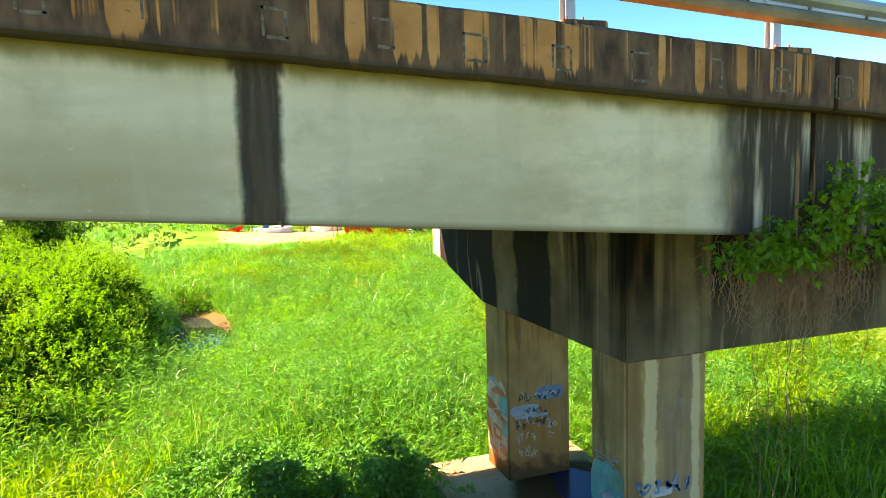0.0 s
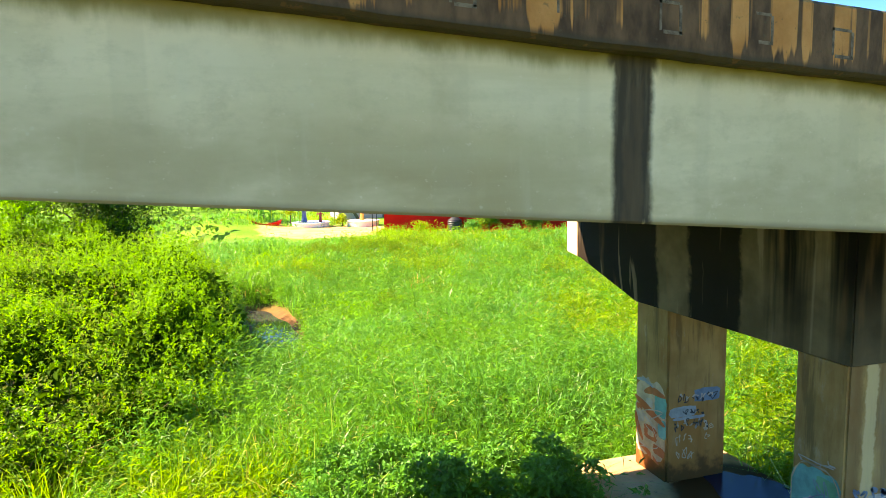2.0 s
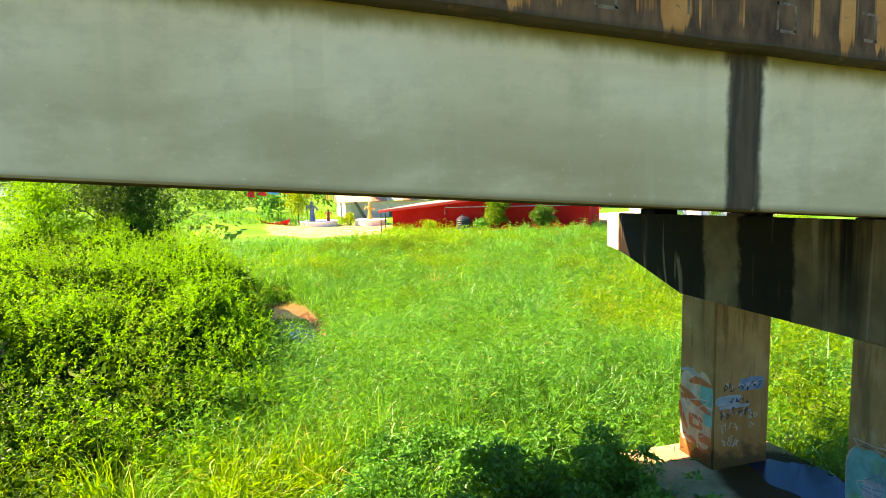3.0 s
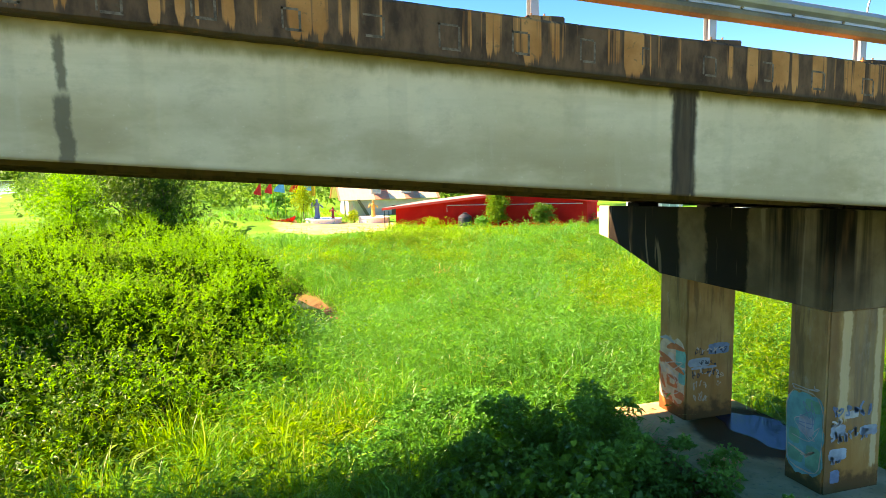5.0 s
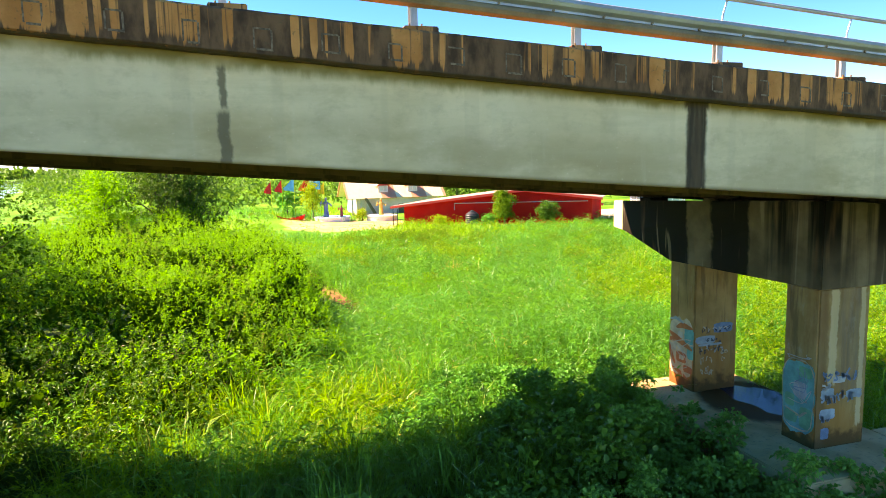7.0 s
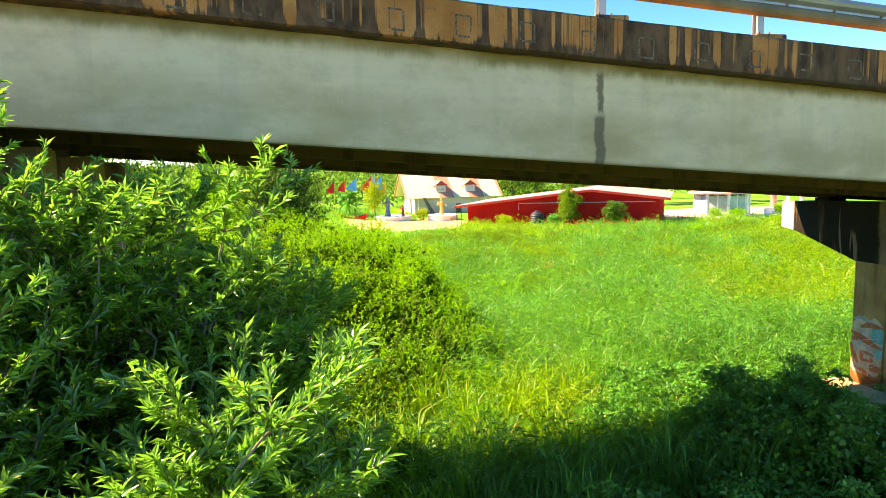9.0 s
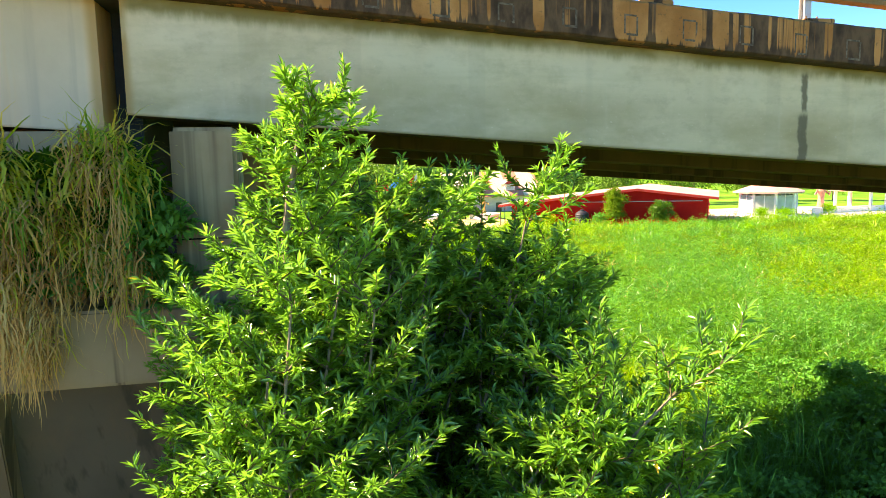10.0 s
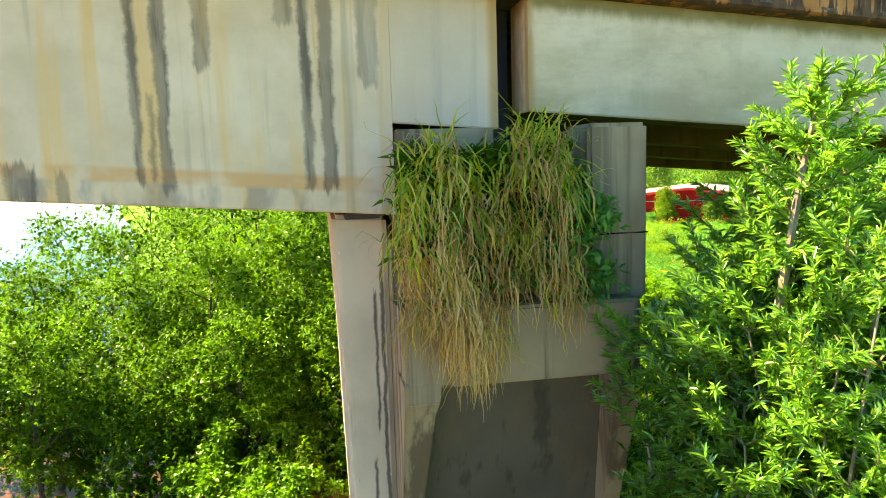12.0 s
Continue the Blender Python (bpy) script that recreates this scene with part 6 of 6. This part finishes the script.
    y = 6 + 44 * RNG.random(n) ** 1.6
    x = RNG.uniform(-7, 17, n) * (0.75 + 0.02 * y) + 0.1 * y
    ok = both(x, y) & (waves(x, y, 3.2, 43) + 0.5 * waves(x, y, 0.8, 44) > 0.15) & (land(x, y) > -2.7)
    x, y = x[ok], y[ok]
    root = np.stack([x, y, land(x, y) + 0.25], 1)
    way = RNG.normal(size=root.shape) * 0.22 + (0, 0, 1)
    v, t = merge((v, t), sprigs(root, way, RNG.uniform(0.5, 1.15, len(x)), 16, 0.11, 0.3))
    tagged(soup("herbs", v, t, LEAF_WEED), "small leafy herbs among the grass", "weeds", kind="stuff")


make_grass()


def weed_patch(name, label, spots, count, size, aspect, mat, flat=0.7):
    c, r = [], []
    for x, y, h, s in spots:
        for k in range(int(22 * s) + 4):
            a, d = RNG.uniform(0, 6.28), math.sqrt(RNG.random()) * s
            px, py = x + d * math.cos(a), y + d * math.sin(a)
            q = RNG.uniform(0.12, 0.34) * min(1, s)
            c.append((px, py, max(float(land(px, py)), -2.8) + h * (1 - 0.75 * (d / s) ** 2) * RNG.uniform(0.55, 1) - q * 0.5))
            r.append(q)
    v, t = cloud_leaves(c, r, count, size, aspect, flat, 0.6, 0.2)
    ob = soup(name, v, t, mat)
    return tagged(ob, label, "weeds", kind="stuff")


weed_patch("broadleaf_weeds", "rank broad-leaved weeds in the bridge shade", [(5.0, 0.7, 0.45, 0.6), (6.2, 0.5, 0.4, 0.7), (7.2, 0.4, 0.4, 0.7), (3.5, 2.3, 0.55, 0.7), (3.6, 3.3, 0.5, 0.7), (3.6, 1.4, 0.6, 0.8), (4.2, 0.6, 0.6, 0.9), (3.4, 4.4, 0.6, 0.6), (5.4, 0.2, 0.5, 0.8), (0.6, 6.2, 1.7, 1.7), (1.9, 5.6, 1.7, 1.5), (1.2, 3.8, 1.6, 1.9), (-0.4, 5.2, 1.4, 1.4), (2.6, 3.2, 1.1, 1.3), (0.2, 2.0, 1.3, 1.8), (2.6, 1.2, 1.0, 1.5), 
           (-2.0, 2.2, 0.9, 1.6), (-4.2, 3.0, 0.8, 1.5), (-6.0, 2.4, 0.8, 1.6), (-1.6, 0.4, 0.9, 1.5), (-8.6, 3.4, 0.9, 1.6), (1.0, 0.2, 1.2, 1.5), (3.2, 0.6, 1.5, 1.0), (7.6, 0.2, 0.7, 0.8), (2.4, 2.2, 1.5, 1.0), (2.3, 4.4, 1.5, 1.0), (2.6, 6.2, 1.7, 1.0), (2.9, 5.4, 1.6, 0.8), (3.6, -1.0, 1.1, 1.3), (3.4, 3.4, 1.6, 0.8), (3.3, 4.6, 1.5, 0.7), (3.7, 1.5, 1.35, 0.6), (4.3, 1.2, 1.3, 0.6), (4.9, 1.0, 1.25, 0.6), (5.5, 0.9, 1.2, 0.6), (6.1, 0.8, 1.2, 0.6), (3.7, 2.2, 1.3, 0.5), (3.6, 3.1, 1.3, 0.4), (6.8, 0.7, 1.15, 0.6)], 90000, 0.11, 0.7, LEAF_WEED)
weed_patch("sunny_weeds", "leafy green weeds at the edge of the shade", [(-1.2, 7.4, 1.2, 1.2), (-0.4, 8.4, 1.3, 1.3), (0.8, 8.0, 1.3, 1.1), (2.0, 7.6, 1.2, 1.0), (-2.4, 7.0, 0.9, 1.0)], 14000, 0.11, 0.6, LEAF_WEED)
weed_patch("bank_shrubs", "low leafy shrubs on the muddy bank", [(x + 0.095 * (y + 7) - 0.28, y, h, w) for x, y, h, w in ((-16.8, 8.6, 1.6, 1.4), (-19.0, 8.8, 1.8, 1.5), (-18.0, 7.0, 0.9, 1.0), (-20.2, 7.6, 1.2, 1.2))], 20000, 0.13, 0.55, LEAF_MANGROVE)
weed_patch("bush_margin", "leafy weeds at the foot of the thicket", [(-8.8, 7.4, 0.9, 1.2), (-11.5, 7.2, 1.2, 1.6), (-13.8, 6.8, 1.4, 1.8), (-9.8, 5.4, 0.9, 1.3), (-12.4, 4.6, 1.0, 1.6), (-15, 4.4, 1.2, 1.7)], 9000, 0.12, 0.5, LEAF_BUSH)
weed_patch("edge_weeds", "loose leafy weeds along the edge of the thicket", [(-2.6 - 0.07 * abs(y - 22) - 1.2 * float(smooth01(16, 9, y)) + float(RNG.uniform(-0.5, 0.6)), float(y), float(RNG.uniform(0.6, 1.3)), float(RNG.uniform(0.5, 0.9))) for y in np.linspace(9.6, 27.0, 26)], 20000, 0.09, 0.45, LEAF_BUSH)
# Weeds in the dark leaf tone, which stands for shade at the thicket's foot.
weed_patch("dark_weeds", "rank weeds darkened for the shade under the thicket's front", [(-9.6, 6.6, 1.3, 1.3), (-11.4, 6.0, 1.4, 1.5), (-13.2, 5.8, 1.4, 1.6), (-8.0, 7.4, 1.0, 1.0), (-10.4, 7.8, 1.6, 1.3), (-7.6, 6.2, 0.9, 1.1)], 16000, 0.12, 0.5, LEAF_DARK)
weed_patch("field_weeds", "scattered low shrubs in the grass field", [(float(RNG.uniform(-2, 34)), float(RNG.uniform(16, 60)), float(RNG.uniform(0.6, 1.3)), float(RNG.uniform(0.6, 2.2))) for k in range(125)] + [(float(RNG.uniform(16, 44)), float(RNG.uniform(58, 66)), 0.7, float(RNG.uniform(0.8, 1.8))) for k in range(22)], 60000, 0.17, 0.4, LEAF_BUSH)


weed_patch("bank_scrub", "feathery olive scrub along the edge of the field", [(float(RNG.uniform(3, 15)), float(RNG.uniform(48, 60)), float(RNG.uniform(1.0, 1.9)), float(RNG.uniform(0.9, 1.8))) for k in range(26)] + [(float(RNG.uniform(20, 42)), float(72 - 0.5 * k) + float(RNG.uniform(-4, 0)) - 12, float(RNG.uniform(0.7, 1.3)), float(RNG.uniform(0.8, 1.6))) for k in range(20)], 46000, 0.13, 0.3, LEAF_OLIVE, 0.9)
drifts = [(7, 30), (12, 38), (18, 33), (9, 46), (22, 44), (27, 52), (15, 52), (4, 39)]
weed_patch("field_scrub", "darker leafy scrub in drifts across the field", [(x + 1.9 * math.cos(2.4 * k), y + 1.6 * math.sin(2.4 * k) + 0.3 * k, 0.9 + 0.08 * k, 1.1 + 0.09 * k) for x, y in drifts for k in range(6)], 30000, 0.14, 0.35, LEAF_OLIVE, 0.9)
weed_patch("broad_vine", "broad-leaved vine climbing over weeds in shade", [(-0.7, 3.2, 1.7, 1.2), (0.4, 2.8, 1.7, 1.1), (-0.2, 4.4, 1.8, 1.1), (1.2, 3.6, 1.7, 1.0), (-1.3, 4.2, 1.2, 0.8)], 2000, 0.15, 0.85, LEAF_VINE_DARK)


def make_far_woods():
    c, r = [], []
    for k in range(700):
        x, y = RNG.uniform(-70, 190), RNG.uniform(124, 250)
        if x < -0.26 * y - 6:
            continue
        s = RNG.uniform(2.0, 5.0)
        c.append((x, y, float(land(x, y)) + s * 0.5))
        r.append(s)
    for k in range(90):
        x, y = RNG.uniform(-34, -4), RNG.uniform(50, 120)
        if x < -0.26 * y - 4:
            continue
        s = RNG.uniform(0.6, 1.6)
        c.append((x, y, float(land(x, y)) + s * 0.4))
        r.append(s)
    v, t = cloud_leaves(c, r, 64000, 0.9, 0.6, 0.8, 0.4)
    ob = soup("far_woods", v, t, LEAF_FAR)
    tagged(ob, "low green woodland on rising ground behind the buildings", "woodland", kind="stuff")
    c, r = [], []
    for k in range(260):
        c.append((RNG.uniform(-620, 40), RNG.uniform(1010, 1080), RNG.uniform(-2, 3)))
        r.append(RNG.uniform(5, 10))
    v, t = cloud_leaves(c, r, 9000, 6.0, 0.7, 0.8, 0.4)
    ob = soup("far_shore", v, t, LEAF_FAR)
    tagged(ob, "hazy line of trees on the far shore", "woodland", kind="stuff")


make_far_woods()


def shrub(name, label, x, y, h, w, mat, n, size=0.22):
    g = float(land(x, y))
    top = base(name, (x, y, g), label, "shrub")
    part("stem", tube([(x, y, g - 0.1), (x + 0.05, y, g + h * 0.8)], [0.09, 0.03], 6), BARK_DARK, top)
    c = [(x + RNG.normal() * w * 0.22, y + RNG.normal() * w * 0.22, g + h * t) for t in np.linspace(0.22, 0.86, 14)]
    r = [w * 0.42 * (0.45 + 0.55 * math.sin(math.pi * t ** 0.8)) for t in np.linspace(0.12, 0.93, 14)]
    v, t = cloud_leaves(c, r, n, size, 0.5, 0.9, 0.5)
    soup("crown", v, t, mat, top)


shrub("column_shrub", "tall green columnar shrub beside red wall", 26.2, 71.5, 5.3, 2.2, LEAF_OLIVE, 6500)
shrub("round_shrub", "round dark-green shrub beside red wall", 30.6, 68.6, 3.6, 1.9, LEAF_GLOSSY, 4000)
shrub("low_shrub", "low dark-green shrub beside black tank", 24.6, 72.6, 1.7, 1.9, LEAF_WEED, 1200)
shrub("low_shrub", "small yellow-green shrub in front of red wall", 18.95, 75.9, 1.5, 1.6, LEAF_YELLOW, 900)
shrub("yellow_shrub", "bright yellow-green shrub between plinths", 12.0, 93.0, 1.7, 1.7, LEAF_YELLOW, 1000)
shrub("yellow_bamboo", "clump of yellow bamboo in the yard", 4.9, 94.4, 6.0, 2.2, LEAF_YELLOW, 1500, 0.3)
shrub("banana_plant", "broad-leaved banana plant beside flags", 1.4, 97.5, 3.6, 2.2, LEAF_WEED, 160, 1.0)
shrub("low_shrub", "clipped shrub beside gazebo", 49.2, 74.5, 1.5, 1.6, LEAF_BUSH, 900)
shrub("low_shrub", "clipped shrub beside garden wall", 60.8, 76.0, 1.6, 1.7, LEAF_BUSH, 900)
shrub("low_shrub", "clipped shrub in front of gazebo", 52.5, 74.5, 1.2, 2.0, LEAF_BUSH, 900)


def make_pier_grass():
    """Grass and straw that hang from the ledge of the river pier."""
    top = base("hanging_grass", (-14.7, -0.7, 4.5), "clump of green and straw grass hanging from pier ledge", "grass clump")
    def hang_blades(n, x0, x1, z0, z1, length, w, drop, mat, name, wild=0.34, near=0.0):
        x = RNG.uniform(x0, x1, n) + 0.28
        root = np.stack([x, RNG.uniform(-0.8, -0.3, n) - near, RNG.uniform(z0, z1, n)], 1)
        out = np.stack([RNG.normal(size=n) * 0.5, RNG.normal(size=n) * 0.35 - 0.35, np.zeros(n)], 1)
        L = length * RNG.uniform(0.5, 1.2, n)
        segs = 6
        pts, p = [root], root
        d = out * 0.6 + np.array((0, 0, 1.0))
        dr = drop * RNG.uniform(0.2, 1.8, n)
        for k in range(segs):
            d = unit(d + out * 0.25 - np.array((0, 0, 1.0)) * dr[:, None] + RNG.normal(size=(n, 3)) * wild)
            p = p + d * (L / segs)[:, None]
            p[:, 1] = np.minimum(p[:, 1], -0.83 + 0.6 * (p[:, 2] > 4.5))
            pts.append(p)
        turn = RNG.uniform(0, math.pi, n)
        side = np.stack([np.cos(turn), np.sin(turn) * 0.6, np.zeros(n)], 1)
        vs = []
        for k, q in enumerate(pts):
            ww = w * (1 - (k / segs) ** 2 * 0.9)
            vs += [q - side * ww / 2, q + side * ww / 2]
        v = np.stack(vs, 1).reshape(-1, 3)
        b = np.arange(n)[:, None] * (2 * (segs + 1))
        t = np.concatenate([b + np.array((2 * k, 2 * k + 1, 2 * k + 3)) for k in range(segs)] + [b + np.array((2 * k, 2 * k + 3, 2 * k + 2)) for k in range(segs)], 1).reshape(-1, 3)
        soup(name, v, t, mat, top)
    q = random.Random(4)

    def crest(cx):
        # two humps with a dip between them
        return 5.68 + 0.42 * math.exp(-((cx + 15.22) / 0.22) ** 2) + 0.55 * math.exp(-((cx + 14.30) / 0.34) ** 2)

    def foot(cx):
        return 4.22 + 0.42 * smooth01(-14.65, -14.15, cx) + 0.25 * smooth01(-15.15, -15.45, cx)

    for k in range(150):
        cx = q.uniform(-15.58, -13.98)
        lo, hi = float(foot(cx)), crest(cx)
        f = q.random()
        cz = lo + (hi - lo) * f
        green = f + q.uniform(-0.32, 0.32) > 0.70
        if green:
            mat = (GRASS_CLUMP, GRASS_GREEN_GOLD, GRASS_FRESH, GRASS_CLUMP)[k % 4]
        else:
            mat = (GRASS_DRY, GRASS_RUST, GRASS_DRY, GRASS_CLUMP, GRASS_DRY, GRASS_RUST)[k % 6]
        hang_blades(20, cx - 0.1, cx + 0.1, cz - 0.14, cz + 0.1, q.uniform(0.3, 0.72) * (1.0 if green else 0.9), 0.028 if green else 0.017, q.uniform(0.3, 1.2) if green else q.uniform(0.9, 2.4), mat, "green_tuft" if green else "straw_tuft", 0.55 if green else 0.9, 0.0 if green else 0.14)
    # pale combs of dead leaves that fall straight
    for cx, cz, n, length in ((-15.12, 4.75, 46, 0.75), (-15.02, 4.5, 34, 0.7), (-14.12, 5.55, 44, 0.75), (-14.2, 5.2, 26, 0.6), (-14.62, 4.9, 20, 0.6), (-15.32, 5.1, 18, 0.55), (-14.85, 4.45, 40, 0.6), (-15.2, 4.4, 40, 0.6), (-14.4, 5.0, 26, 0.6), (-15.0, 4.2, 50, 0.62), (-14.75, 5.4, 18, 0.5), (-15.3, 5.5, 20, 0.5)):
        hang_blades(n, cx - 0.07, cx + 0.07, cz - 0.15, cz + 0.15, length, 0.014, 2.6, GRASS_PALE, "dead_comb", 0.5, 0.2)
    # single broad green-gold leaves
    for cx, cz in ((-15.25, 5.75), (-15.1, 5.6), (-14.5, 5.75), (-14.3, 5.9), (-14.45, 5.95), (-15.05, 4.85), (-14.1, 5.7), (-15.3, 5.95)):
        hang_blades(9, cx - 0.06, cx + 0.06, cz - 0.1, cz + 0.1, 0.6, 0.034, 0.55, GRASS_GREEN_GOLD, "broad_leaf_tuft", 0.26)
    # upright stalks on the humps
    for cx, cz in ((-15.4, 5.9), (-15.25, 5.95), (-14.42, 6.05), (-14.25, 6.1), (-14.08, 5.95)):
        hang_blades(16, cx - 0.12, cx + 0.12, cz - 0.1, cz + 0.1, 0.55, 0.020, 0.18, GRASS_CLUMP, "upright_tuft")
    # Darkened leaves behind the blades make the clump's shaded gaps.
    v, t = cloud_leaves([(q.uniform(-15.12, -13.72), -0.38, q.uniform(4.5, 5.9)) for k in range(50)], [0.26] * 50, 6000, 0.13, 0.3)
    soup("shaded_inner_leaves", v, t, LEAF_INNER, top)
    v, t = cloud_leaves([(-13.66 + 0.2 * math.sin(k), -0.6, 4.5 + 0.09 * k) for k in range(10)] + [(-14.6 + 0.15 * k, -0.5, 4.7) for k in range(6)], [0.28] * 16, 2600, 0.10, 0.5)
    soup("creeper_leaves", v, t, LEAF_WEED, top)


make_pier_grass()


def make_joint_vine():
    """The creeper on the joint above the bank pier, with dead runners below."""
    top = base("creeper", (5.6, 0.2, 4.8), "green creeper with dead brown runners on bridge joint", "creeper")
    n = 430
    x = 4.2 + 3.0 * RNG.random(n) ** 0.8
    peak = 0.15 + 0.62 * np.exp(-((x - 5.75) / 0.55) ** 2) + 0.25 * smooth01(6.6, 7.2, x)
    root = np.stack([x, RNG.uniform(-0.35, 0.0, n), zb(x) - 0.28 + (peak + 0.2) * RNG.random(n) * np.clip((x - 4.1) / 1.0, 0.15, 1)], 1)
    way = RNG.normal(size=(n, 3)) * 0.7 + (0, -0.35, 0.25)
    v, t = sprigs(root, way, RNG.uniform(0.12, 0.32, n), 9, 0.075, 0.65)
    soup("foliage", v, t, LEAF_VINE, top)
    q = random.Random(9)

    def runner(x, y, z, x1, drop, size, bm):
        pts = [Vector((x, y, z))]
        steps = max(6, int(drop / 0.12))
        for s in range(steps):
            pull = (x1 - pts[-1].x) / (steps - s)
            pts.append(pts[-1] + Vector((pull + q.uniform(-0.05, 0.05), q.uniform(-0.03, 0.03), -drop / steps * q.uniform(0.5, 1.5))))
        return tube(pts, size, 3, bm, False)

    bm = None
    for k in range(900):
        x = q.gauss(5.3, 0.40)
        z = zb(x) + q.uniform(-0.55, 0.05)
        bm = runner(x, q.uniform(-0.2, 0.3), z, x + q.uniform(-0.15, 0.15), q.uniform(0.15, 0.48) * (1.7 if k % 11 == 0 else 1), q.uniform(0.0022, 0.0040), bm)
    tagged(part("dead_tangle", bm, STRAW_STEM, top, "fine tangle of dead brown tendrils"), kind="stuff")
    for k in range(8):
        x = q.uniform(4.75, 5.3)
        z = zb(x) - 0.3
        part("dead_runner", runner(x, q.uniform(-0.2, 0.1), z, 4.78 + q.uniform(-0.06, 0.06), z + q.uniform(0.3, 0.9), q.uniform(0.0025, 0.005), None), STRAW_STEM, top)


STRAW_STEM = plain("dry_runner", (0.40, 0.20, 0.085), 0.9, 0, 0.5, 8.0)
make_joint_vine()
